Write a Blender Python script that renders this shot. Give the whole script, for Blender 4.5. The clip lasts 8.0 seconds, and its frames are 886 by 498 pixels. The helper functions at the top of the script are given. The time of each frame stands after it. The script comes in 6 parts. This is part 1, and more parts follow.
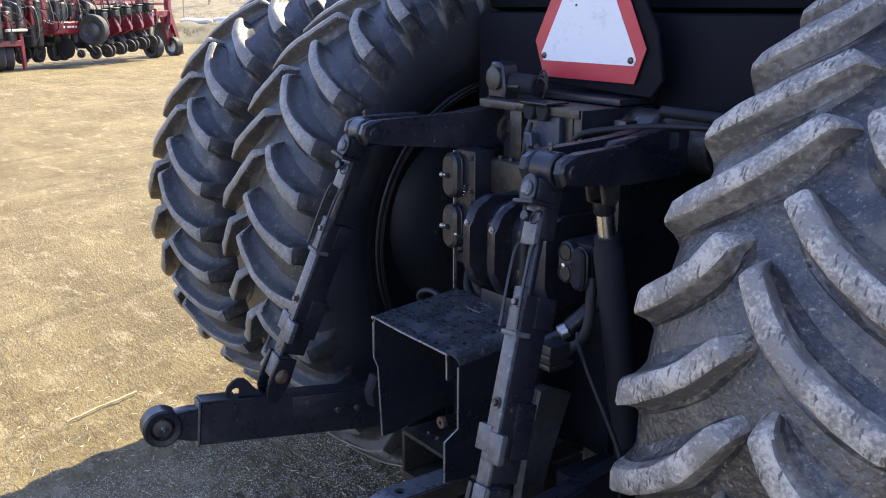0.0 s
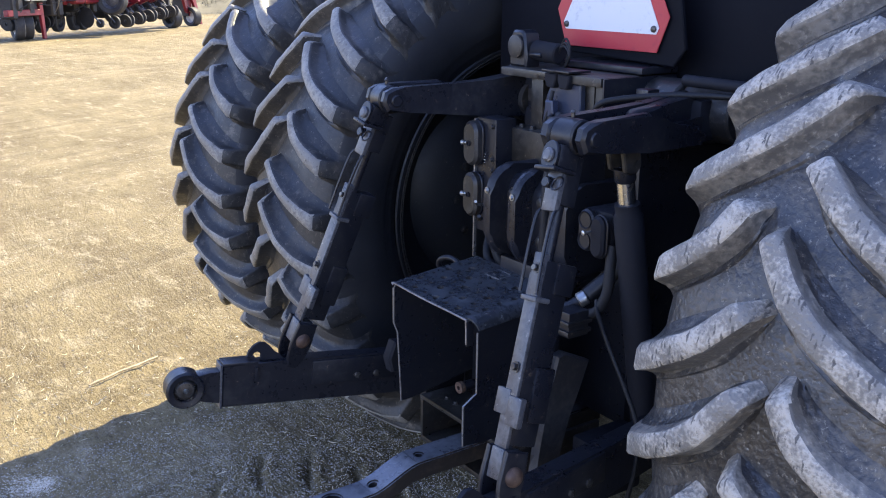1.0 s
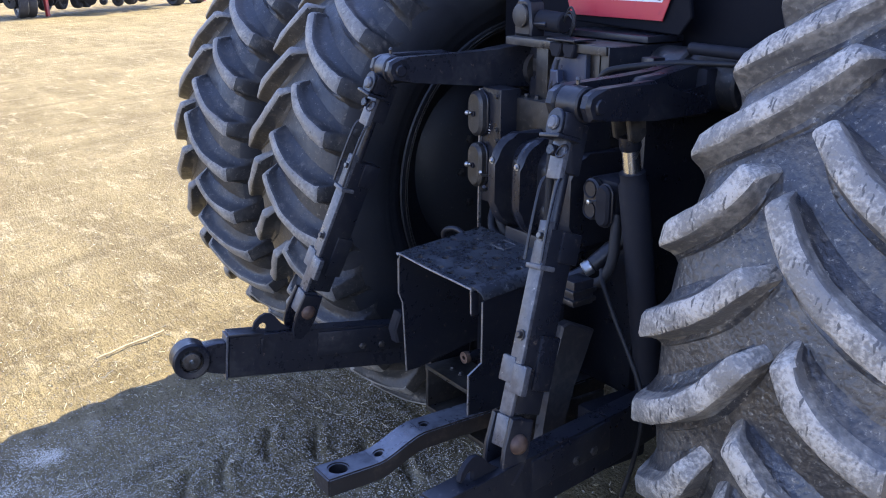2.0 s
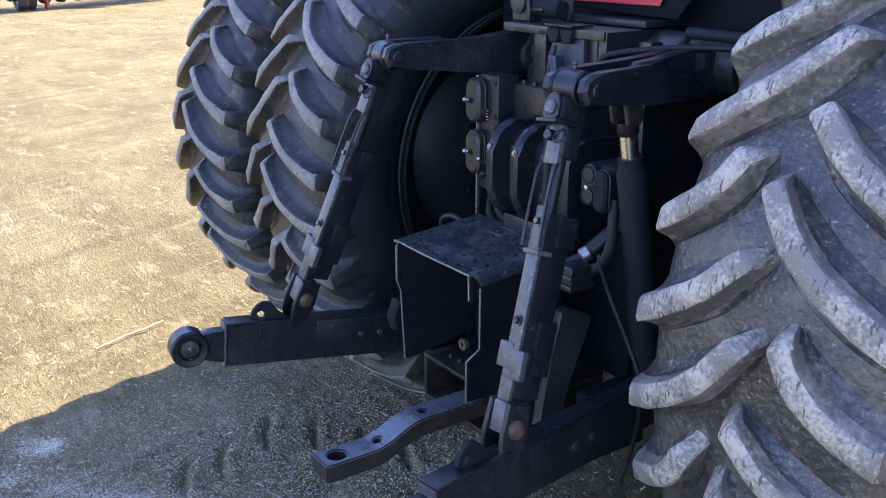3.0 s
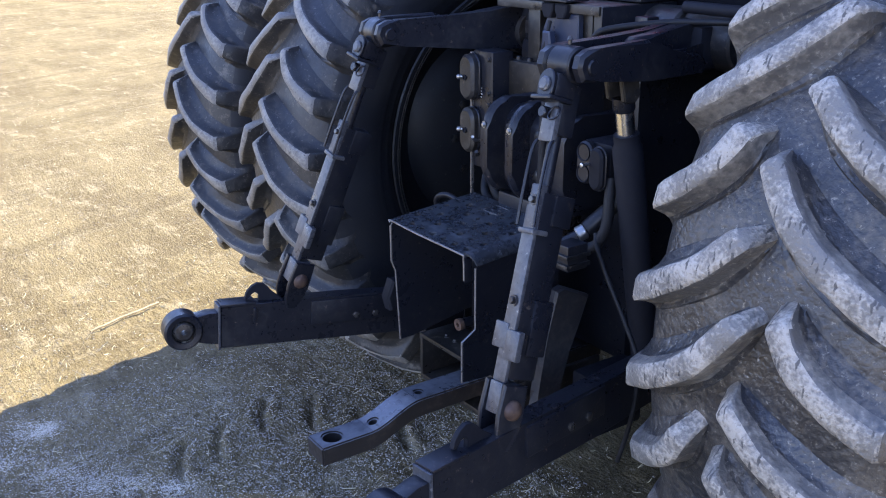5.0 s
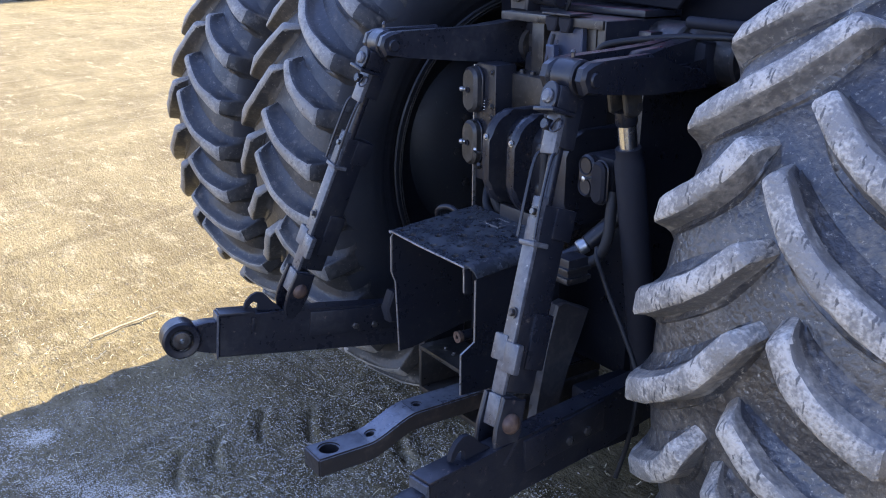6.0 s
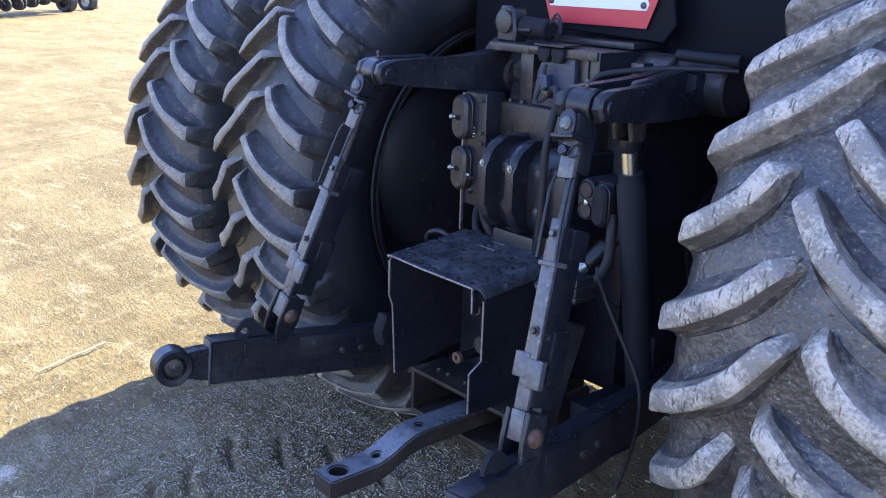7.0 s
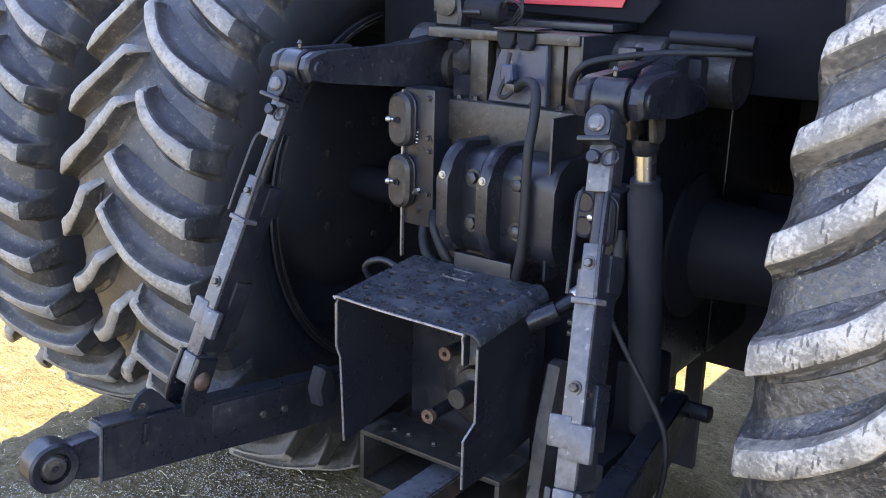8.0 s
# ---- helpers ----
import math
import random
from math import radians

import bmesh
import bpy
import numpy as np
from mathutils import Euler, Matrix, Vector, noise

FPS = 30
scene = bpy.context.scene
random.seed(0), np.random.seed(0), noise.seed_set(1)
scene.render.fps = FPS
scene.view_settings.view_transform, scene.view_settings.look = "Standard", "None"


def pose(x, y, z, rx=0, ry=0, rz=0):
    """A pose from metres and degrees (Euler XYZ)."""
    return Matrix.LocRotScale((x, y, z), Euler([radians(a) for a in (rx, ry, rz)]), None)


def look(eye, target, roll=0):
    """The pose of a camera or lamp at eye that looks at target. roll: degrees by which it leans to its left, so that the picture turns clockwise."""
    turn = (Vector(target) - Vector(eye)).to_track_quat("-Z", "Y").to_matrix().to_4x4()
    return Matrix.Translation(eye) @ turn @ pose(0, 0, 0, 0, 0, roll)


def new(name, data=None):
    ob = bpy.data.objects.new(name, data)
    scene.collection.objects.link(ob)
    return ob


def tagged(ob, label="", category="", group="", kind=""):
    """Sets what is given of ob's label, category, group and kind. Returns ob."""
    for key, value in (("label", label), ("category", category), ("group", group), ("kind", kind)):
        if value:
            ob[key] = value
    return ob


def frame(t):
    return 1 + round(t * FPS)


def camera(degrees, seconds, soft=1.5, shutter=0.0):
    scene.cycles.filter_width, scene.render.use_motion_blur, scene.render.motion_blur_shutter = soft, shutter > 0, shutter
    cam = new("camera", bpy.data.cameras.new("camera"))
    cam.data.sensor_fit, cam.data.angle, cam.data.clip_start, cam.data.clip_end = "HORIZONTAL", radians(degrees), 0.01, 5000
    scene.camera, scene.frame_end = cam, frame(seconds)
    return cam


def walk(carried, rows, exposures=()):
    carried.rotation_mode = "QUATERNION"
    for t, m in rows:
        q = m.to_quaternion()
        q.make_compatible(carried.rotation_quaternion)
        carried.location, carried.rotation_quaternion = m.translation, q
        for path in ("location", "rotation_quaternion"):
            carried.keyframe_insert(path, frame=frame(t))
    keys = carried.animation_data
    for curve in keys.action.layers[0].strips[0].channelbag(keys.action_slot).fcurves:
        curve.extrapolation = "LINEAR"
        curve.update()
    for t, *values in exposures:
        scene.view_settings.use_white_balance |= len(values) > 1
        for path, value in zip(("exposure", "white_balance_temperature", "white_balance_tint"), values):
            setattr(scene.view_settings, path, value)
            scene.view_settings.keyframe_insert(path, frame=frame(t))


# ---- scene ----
cam = camera(50.3, 8.0, soft=1.05)
METRES, START_X, START_Y, EYE, TILT, LEAN, TURN = 1.04, 1.808, 0.0, 1.68, -14.5, 0.0, 54.32
ROWS = [
    (0.0, 0.0, 0.0, 0.0, 0.0, 0.0, 0.0),
    (0.5, -0.0073, -0.007, -0.0096, 0.55, -0.91, -0.34),
    (1.0, -0.0103, -0.0176, -0.0171, 0.98, -1.59, -0.62),
    (1.5, -0.0125, -0.0203, -0.0258, 1.17, -2.46, -0.61),
    (3.0, -0.0011, -0.0138, -0.0499, 1.35, -3.39, -0.27),
    (3.5, -0.0008, -0.0144, -0.0472, 1.21, -3.8, 0.1),
    (4.0, 0.0007, -0.0091, -0.0414, 1.07, -4.23, 0.46),
    (4.5, 0.0011, 0.0033, -0.0417, 1.05, -4.67, 0.46),
    (6.0, 0.0068, 0.0167, -0.0569, 1.3, -3.79, -0.65),
    (6.5, -0.0902, -0.039, -0.067, 0.47, -2.15, -1.25),
    (7.0, -0.2483, -0.0338, -0.0661, -5.04, -2.09, -0.27),
    (7.5, -0.3923, 0.1424, -0.0631, -11.23, -1.86, 0.87),
    (8.0, -0.5369, 0.4839, -0.0026, -17.83, -2.52, 3.09),
]
EXPOSURES = [(0.0, 1.72, 6200, 31), (1.5, 1.99, 5900, 32), (4.5, 2.04, 5850, 32), (6.5, 2.09, 5800, 32), (7.1, 2.29, 5750, 30), (7.5, 2.69, 6350, 29), (8.0, 2.89, 6900, 26)]
walk(cam, [(t, pose(START_X, START_Y, EYE, TILT, LEAN, TURN) @ pose(METRES * x, METRES * y, METRES * z, 90 + pitch, roll, yaw)) for t, x, y, z, yaw, pitch, roll in ROWS], EXPOSURES)

# ---- light ----
world = bpy.data.worlds.new("sky")
scene.world = world
world.use_nodes = True
SUN_AHEAD, SUN_SIDE = 1.0, -0.42          # horizontal run of the sunlight per metre of height
SUN_DIR = Vector((SUN_SIDE, SUN_AHEAD, 1.0)).normalized()
wn = world.node_tree.nodes
sky = wn.new("ShaderNodeTexSky")
sky.sky_type = "NISHITA"
sky.sun_disc = False
sky.sun_elevation = math.asin(SUN_DIR.z)
sky.sun_rotation = math.atan2(SUN_DIR.x, SUN_DIR.y)
sky.air_density, sky.dust_density, sky.ozone_density = 1.0, 0.2, 1.9
wn["Background"].inputs[1].default_value = 0.15
world.node_tree.links.new(sky.outputs[0], wn["Background"].inputs[0])
sun_data = bpy.data.lights.new("sun", "SUN")
sun_data.energy, sun_data.angle, sun_data.color = 4.9, radians(0.53), (0.95, 0.92, 0.505)
sun = new("sun", sun_data)
sun.matrix_world = look(SUN_DIR * 30, (0, 0, 0))


# ---- materials ----
def material(name, base, rough=0.6, metal=0.0, second=None, amount=0.5, scale=8.0, fine=60.0, bump=0.15, rough_var=0.15, dust=None, dust_amount=0.0, spec=0.5, coat=0.0, speck=None, speck_scale=90.0, speck_amount=0.3, speck_stretch=None, gouge=None):
    """A procedural surface: two colours mixed by a coarse and a fine noise, optional dust, and fine relief."""
    m = bpy.data.materials.new(name)
    m.use_nodes = True
    nt = m.node_tree
    n, l = nt.nodes, nt.links
    b = n["Principled BSDF"]
    b.inputs["Metallic"].default_value = metal
    b.inputs["Specular IOR Level"].default_value = spec
    b.inputs["Coat Weight"].default_value = coat
    tc = n.new("ShaderNodeTexCoord")
    big = n.new("ShaderNodeTexNoise")
    big.inputs["Scale"].default_value, big.inputs["Detail"].default_value, big.inputs["Roughness"].default_value = scale, 5, 0.62
    small = n.new("ShaderNodeTexNoise")
    small.inputs["Scale"].default_value, small.inputs["Detail"].default_value = fine, 4
    l.new(tc.outputs["Object"], big.inputs["Vector"])
    l.new(tc.outputs["Object"], small.inputs["Vector"])
    mean = n.new("ShaderNodeMix")
    mean.inputs["Factor"].default_value = 0.4
    l.new(big.outputs["Fac"], mean.inputs["A"])
    l.new(small.outputs["Fac"], mean.inputs["B"])
    ramp = n.new("ShaderNodeMapRange")
    ramp.inputs["From Min"].default_value = 0.68 - 0.4 * amount
    ramp.inputs["From Max"].default_value = 0.80 - 0.4 * amount
    l.new(mean.outputs["Result"], ramp.inputs["Value"])
    mix = n.new("ShaderNodeMix")
    mix.data_type = "RGBA"
    mix.inputs["A"].default_value = (*base, 1)
    mix.inputs["B"].default_value = (*(second or [min(1, c * 1.5) for c in base]), 1)
    l.new(ramp.outputs["Result"], mix.inputs["Factor"])
    colour = mix.outputs["Result"]
    if dust:
        blot = n.new("ShaderNodeTexNoise")
        blot.inputs["Scale"].default_value, blot.inputs["Detail"].default_value, blot.inputs["Roughness"].default_value = scale * 2.7, 8, 0.7
        l.new(tc.outputs["Object"], blot.inputs["Vector"])
        dr = n.new("ShaderNodeMapRange")
        dr.inputs["From Min"].default_value, dr.inputs["From Max"].default_value = 0.62 - 0.3 * dust_amount, 0.72 - 0.2 * dust_amount
        dr.inputs["To Max"].default_value = 0.85
        l.new(blot.outputs["Fac"], dr.inputs["Value"])
        dm = n.new("ShaderNodeMix")
        dm.data_type = "RGBA"
        dm.inputs["B"].default_value = (*dust, 1)
        l.new(dr.outputs["Result"], dm.inputs["Factor"])
        l.new(colour, dm.inputs["A"])
        colour = dm.outputs["Result"]
    if speck:
        sp = n.new("ShaderNodeTexNoise")
        sp.inputs["Scale"].default_value, sp.inputs["Detail"].default_value, sp.inputs["Roughness"].default_value = speck_scale, 6, 0.75
        if speck_stretch:
            mp = n.new("ShaderNodeMapping")
            mp.inputs["Scale"].default_value = speck_stretch
            l.new(tc.outputs["Object"], mp.inputs["Vector"])
            l.new(mp.outputs["Vector"], sp.inputs["Vector"])
        else:
            l.new(tc.outputs["Object"], sp.inputs["Vector"])
        sr = n.new("ShaderNodeMapRange")
        sr.inputs["From Min"].default_value, sr.inputs["From Max"].default_value = 0.66 - 0.25 * speck_amount, 0.72 - 0.2 * speck_amount
        sr.inputs["To Max"].default_value = 0.8
        l.new(sp.outputs["Fac"], sr.inputs["Value"])
        sm = n.new("ShaderNodeMix")
        sm.data_type = "RGBA"
        sm.inputs["B"].default_value = (*speck, 1)
        l.new(sr.outputs["Result"], sm.inputs["Factor"])
        l.new(colour, sm.inputs["A"])
        colour = sm.outputs["Result"]
    if gouge:
        mp = n.new("ShaderNodeMapping")
        mp.inputs["Scale"].default_value = (1.0, 1.0, 0.2)
        wob = n.new("ShaderNodeVectorMath")
        wob.operation = "MULTIPLY_ADD"
        wob.inputs[1].default_value = (0.007, 0.006, 0.02)
        sep = n.new("ShaderNodeSeparateXYZ")         # cuts run round the wheel, whose axle lies 0.92 above the origin
        l.new(tc.outputs["Object"], sep.inputs["Vector"])
        rise = n.new("ShaderNodeMath")
        rise.operation = "SUBTRACT"
        rise.inputs[1].default_value = 0.92
        l.new(sep.outputs["Z"], rise.inputs[0])
        turn = n.new("ShaderNodeMath")
        turn.operation = "ARCTAN2"
        l.new(rise.outputs["Value"], turn.inputs[0])
        l.new(sep.outputs["Y"], turn.inputs[1])
        ring = n.new("ShaderNodeCombineXYZ")
        l.new(sep.outputs["X"], ring.inputs["X"])
        l.new(turn.outputs["Value"], ring.inputs["Z"])
        l.new(small.outputs["Color"], wob.inputs[0])
        l.new(ring.outputs["Vector"], wob.inputs[2])
        l.new(wob.outputs["Vector"], mp.inputs["Vector"])
        cells = n.new("ShaderNodeTexVoronoi")
        cells.inputs["Scale"].default_value = 132.0
        l.new(mp.outputs["Vector"], cells.inputs["Vector"])
        cut = n.new("ShaderNodeMapRange")
        cut.inputs["From Min"].default_value, cut.inputs["From Max"].default_value = 0.3, 0.16
        pick = n.new("ShaderNodeSeparateColor")
        l.new(cells.outputs["Color"], pick.inputs["Color"])
        wide = n.new("ShaderNodeMath")
        wide.operation = "MULTIPLY_ADD"
        wide.inputs[1].default_value = 0.28
        l.new(pick.outputs["Green"], wide.inputs[0])
        l.new(cells.outputs["Distance"], wide.inputs[2])
        less = n.new("ShaderNodeMath")
        less.operation = "MULTIPLY_ADD"
        less.inputs[1].default_value = -0.35
        l.new(big.outputs["Fac"], less.inputs[0])
        l.new(wide.outputs["Value"], less.inputs[2])
        l.new(less.outputs["Value"], cut.inputs["Value"])
        some = n.new("ShaderNodeMapRange")
        some.inputs["From Min"].default_value, some.inputs["From Max"].default_value = 1.0 - gouge, 1.02 - gouge
        some.inputs["To Max"].default_value = 0.85
        l.new(pick.outputs["Red"], some.inputs["Value"])
        both = n.new("ShaderNodeMath")
        both.operation = "MULTIPLY"
        l.new(cut.outputs["Result"], both.inputs[0])
        l.new(some.outputs["Result"], both.inputs[1])
        gm = n.new("ShaderNodeMix")
        gm.data_type = "RGBA"
        gm.inputs["B"].default_value = (0.06, 0.056, 0.052, 1)
        l.new(both.outputs["Value"], gm.inputs["Factor"])
        l.new(colour, gm.inputs["A"])
        colour = gm.outputs["Result"]
    l.new(colour, b.inputs["Base Color"])
    rr = n.new("ShaderNodeMapRange")
    rr.inputs["From Min"].default_value, rr.inputs["From Max"].default_value = 0.35, 0.65
    rr.inputs["To Min"].default_value, rr.inputs["To Max"].default_value = max(0.03, rough - rough_var), min(1, rough + rough_var)
    l.new(mean.outputs["Result"], rr.inputs["Value"])
    l.new(rr.outputs["Result"], b.inputs["Roughness"])
    if bump:
        bp = n.new("ShaderNodeBump")
        bp.inputs["Strength"].default_value, bp.inputs["Distance"].default_value = min(1.0, bump), 0.004 * max(1.0, bump)
        l.new(mean.outputs["Result"], bp.inputs["Height"])
        l.new(bp.outputs["Normal"], b.inputs["Normal"])
    return m


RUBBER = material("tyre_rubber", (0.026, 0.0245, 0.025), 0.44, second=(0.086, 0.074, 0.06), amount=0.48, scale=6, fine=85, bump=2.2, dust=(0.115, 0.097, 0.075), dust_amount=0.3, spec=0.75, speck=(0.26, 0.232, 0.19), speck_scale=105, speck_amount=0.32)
# flank dust, made paler still to offset the shade beside the bars
FLANK = material("dusty_brightened_lug_flank", (0.1, 0.091, 0.081), 0.52, second=(0.21, 0.187, 0.155), amount=0.52, scale=9, fine=85, bump=1.8, dust=(0.07, 0.063, 0.057), dust_amount=0.2, spec=0.6, speck=(0.3, 0.27, 0.225), speck_scale=85, speck_amount=0.26)
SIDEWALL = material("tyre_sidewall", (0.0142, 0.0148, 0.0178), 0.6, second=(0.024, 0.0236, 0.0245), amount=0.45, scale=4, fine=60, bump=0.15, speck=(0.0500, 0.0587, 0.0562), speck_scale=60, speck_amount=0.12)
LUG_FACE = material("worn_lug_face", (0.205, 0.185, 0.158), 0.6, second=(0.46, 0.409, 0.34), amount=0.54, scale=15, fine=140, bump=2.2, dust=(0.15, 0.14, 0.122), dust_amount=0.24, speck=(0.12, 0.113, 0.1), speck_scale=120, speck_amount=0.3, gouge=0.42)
BLACK = material("black_paint", (0.0115, 0.0122, 0.0165), 0.36, second=(0.0205, 0.0203, 0.0220), amount=0.4, scale=6, fine=50, bump=0.15, spec=0.42, speck=(0.0850, 0.0640, 0.0500), speck_scale=62, speck_amount=0.2)
BLACK_MATT = material("matt_black_plastic", (0.0128, 0.0132, 0.0172), 0.65, second=(0.0185, 0.018, 0.0205), amount=0.4, scale=4, bump=0.1, spec=0.16)
CAB_BLACK = material("dull_black_cab_panel", (0.0078, 0.0082, 0.0112), 0.6, second=(0.0112, 0.0112, 0.0132), amount=0.4, scale=4, bump=0.1, spec=0.06)
RIM_BLACK = material("black_rim_paint", (0.0135, 0.0140, 0.0165), 0.55, second=(0.0215, 0.0210, 0.0215), amount=0.4, scale=5, bump=0.1, speck=(0.1000, 0.0900, 0.0800), speck_scale=40, speck_amount=0.12)
# left tyres: less scuffed, and darkened further for the dimmer light there
RUBBER_SMOOTH = material("less_worn_shaded_tyre_rubber", (0.019, 0.018, 0.0175), 0.5, second=(0.046, 0.040, 0.034), amount=0.48, scale=8, fine=60, bump=1.0, dust=(0.102, 0.087, 0.067), dust_amount=0.18, spec=0.6, speck=(0.152, 0.134, 0.105), speck_scale=75, speck_amount=0.26)
FACE_SMOOTH = material("less_worn_shaded_lug_face", (0.185, 0.169, 0.146), 0.6, second=(0.3, 0.274, 0.232), amount=0.5, scale=14, fine=110, bump=1.2, dust=(0.106, 0.097, 0.084), dust_amount=0.22, speck=(0.044, 0.040, 0.037), speck_scale=90, speck_amount=0.26)
LINK_PAINT = material("satin_black_link_paint", (0.0118, 0.0123, 0.0165), 0.36, second=(0.0240, 0.0232, 0.0245), amount=0.42, scale=9, fine=80, bump=0.25, spec=0.4, speck=(0.1200, 0.0850, 0.0650), speck_scale=55, speck_amount=0.19)
ROD_STEEL = material("worn_grey_rod_paint", (0.06, 0.061, 0.068), 0.36, metal=0.1, second=(0.11, 0.109, 0.112), amount=0.5, scale=12, fine=90, bump=0.3, dust=(0.032, 0.032, 0.034), dust_amount=0.2, speck=(0.3, 0.28, 0.26), speck_scale=60, speck_amount=0.2)
SHIELD_TOP = material("scuffed_shield_paint", (0.027, 0.030, 0.035), 0.3, second=(0.062, 0.066, 0.072), amount=0.46, scale=18, fine=90, bump=0.5, dust=(0.016, 0.018, 0.021), dust_amount=0.16, speck=(0.26, 0.27, 0.27), speck_scale=60, speck_amount=0.2)
SWAY_PAINT = material("dusty_dark_sway_paint", (0.03, 0.029, 0.031), 0.5, second=(0.062, 0.056, 0.052), amount=0.5, scale=10, fine=70, bump=0.3, dust=(0.08, 0.072, 0.064), dust_amount=0.14)
BARE = material("bare_steel_edge", (0.3, 0.29, 0.28), 0.4, metal=0.7, second=(0.18, 0.15, 0.13), amount=0.4, scale=30, bump=0.1)
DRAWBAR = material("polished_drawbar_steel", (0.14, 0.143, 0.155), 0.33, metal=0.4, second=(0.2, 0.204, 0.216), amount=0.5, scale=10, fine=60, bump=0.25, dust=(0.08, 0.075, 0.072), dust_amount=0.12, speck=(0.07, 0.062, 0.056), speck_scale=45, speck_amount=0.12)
# dark tone that carries the shade on the drawbar's sides and ends
BAR_SIDE = material("shaded_bar_side", (0.026, 0.0225, 0.021), 0.5, second=(0.055, 0.042, 0.034), amount=0.42, scale=12, fine=70, bump=0.4, spec=0.35)
CHROME = material("chromed_rod", (0.85, 0.85, 0.86), 0.24, metal=1.0, rough_var=0.06, bump=0.0, second=(0.75, 0.74, 0.73))
ZINC = material("zinc_plated_steel", (0.42, 0.42, 0.41), 0.38, metal=0.9, second=(0.42, 0.4, 0.36), amount=0.4, scale=40, bump=0.1)
RUST = material("rusty_steel_pin", (0.075, 0.043, 0.03), 0.6, metal=0.3, second=(0.13, 0.08, 0.053), amount=0.5, scale=30, bump=0.3)
BALL = material("greasy_steel_ball", (0.09, 0.085, 0.08), 0.32, metal=0.6, second=(0.05, 0.042, 0.037), amount=0.5, scale=25, bump=0.1)
CAST = material("dusty_cast_iron", (0.0150, 0.0145, 0.0148), 0.46, second=(0.0340, 0.0305, 0.0275), amount=0.5, scale=10, fine=70, bump=0.7, dust=(0.0560, 0.0470, 0.0450), dust_amount=0.14, speck=(0.1300, 0.0950, 0.0720), speck_scale=75, speck_amount=0.28)
DUSTY_PLATE = material("dusty_brown_plate", (0.019, 0.0168, 0.0148), 0.42, second=(0.042, 0.0362, 0.0296), amount=0.5, scale=9, fine=60, bump=0.3, dust=(0.0975, 0.0825, 0.0638), dust_amount=0.14, speck=(0.1200, 0.1050, 0.0825), speck_amount=0.2)
HOSE = material("black_hose_rubber", (0.0117, 0.0117, 0.0130), 0.58, bump=0.1, spec=0.3)
GREY_BRACKET = material("blue_bracket_paint", (0.028, 0.036, 0.062), 0.4, second=(0.045, 0.052, 0.072), amount=0.4, scale=15, bump=0.2, dust=(0.1, 0.09, 0.08), dust_amount=0.1)
SIGN_RED = material("faded_red_reflector", (0.42, 0.026, 0.037), 0.4, second=(0.34, 0.028, 0.04), amount=0.3, scale=20, bump=0.05)
SIGN_WHITE = material("bleached_white_film", (0.64, 0.65, 0.665), 0.5, second=(0.53, 0.545, 0.57), amount=0.35, scale=25, fine=120, bump=0.1)
RED = material("red_implement_paint", (0.17, 0.010, 0.016), 0.42, second=(0.11, 0.011, 0.015), amount=0.4, scale=3, bump=0.05, dust=(0.24, 0.16, 0.12), dust_amount=0.08)
PALE_MARK = material("pale_print", (0.7, 0.66, 0.62), 0.6)
DARK_IRON = material("dark_implement_iron", (0.02, 0.019, 0.019), 0.6, second=(0.048, 0.04, 0.033), amount=0.4, scale=5, bump=0.1)
SMALL_TYRE = material("implement_tyre_rubber", (0.022, 0.022, 0.023), 0.75, second=(0.05, 0.046, 0.042), amount=0.5, scale=6, bump=0.2)
RIM_PALE = material("pale_rim_paint", (0.5, 0.48, 0.45), 0.5, second=(0.35, 0.3, 0.27), amount=0.4, scale=12)
PLASTIC_GREY = material("grey_hopper_plastic", (0.018, 0.018, 0.02), 0.5, second=(0.034, 0.033, 0.033), spec=0.3)
WOOD = material("weathered_stick_bark", (0.33, 0.26, 0.16), 0.8, second=(0.45, 0.37, 0.24), amount=0.5, scale=30, bump=0.4)
STRAW = material("bleached_straw", (0.52, 0.43, 0.25), 0.7, second=(0.66, 0.58, 0.4), amount=0.5, scale=9, bump=0.0)
PELLET = material("white_grit", (0.72, 0.63, 0.5), 0.6, second=(0.52, 0.45, 0.36), amount=0.4, scale=50, bump=0.0)
STONE = material("brown_gravel", (0.26, 0.22, 0.165), 0.85, second=(0.38, 0.335, 0.26), amount=0.5, scale=20, bump=0.2)
BAG = material("white_bag_plastic", (0.47, 0.455, 0.43), 0.45, second=(0.33, 0.32, 0.3), amount=0.3, scale=0.8, bump=0.1)
HAY = material("hay_bale", (0.4, 0.31, 0.18), 0.9, second=(0.28, 0.21, 0.12), amount=0.5, scale=5, bump=0.4)
BRUSH = material("dry_brush", (0.185, 0.148, 0.09), 0.9, second=(0.095, 0.08, 0.05), amount=0.5, scale=0.9, bump=0.0)
DRY_GRASS = material("dry_grass", (0.16, 0.132, 0.078), 0.9, second=(0.08, 0.068, 0.044), amount=0.5, scale=2.0, bump=0.0)


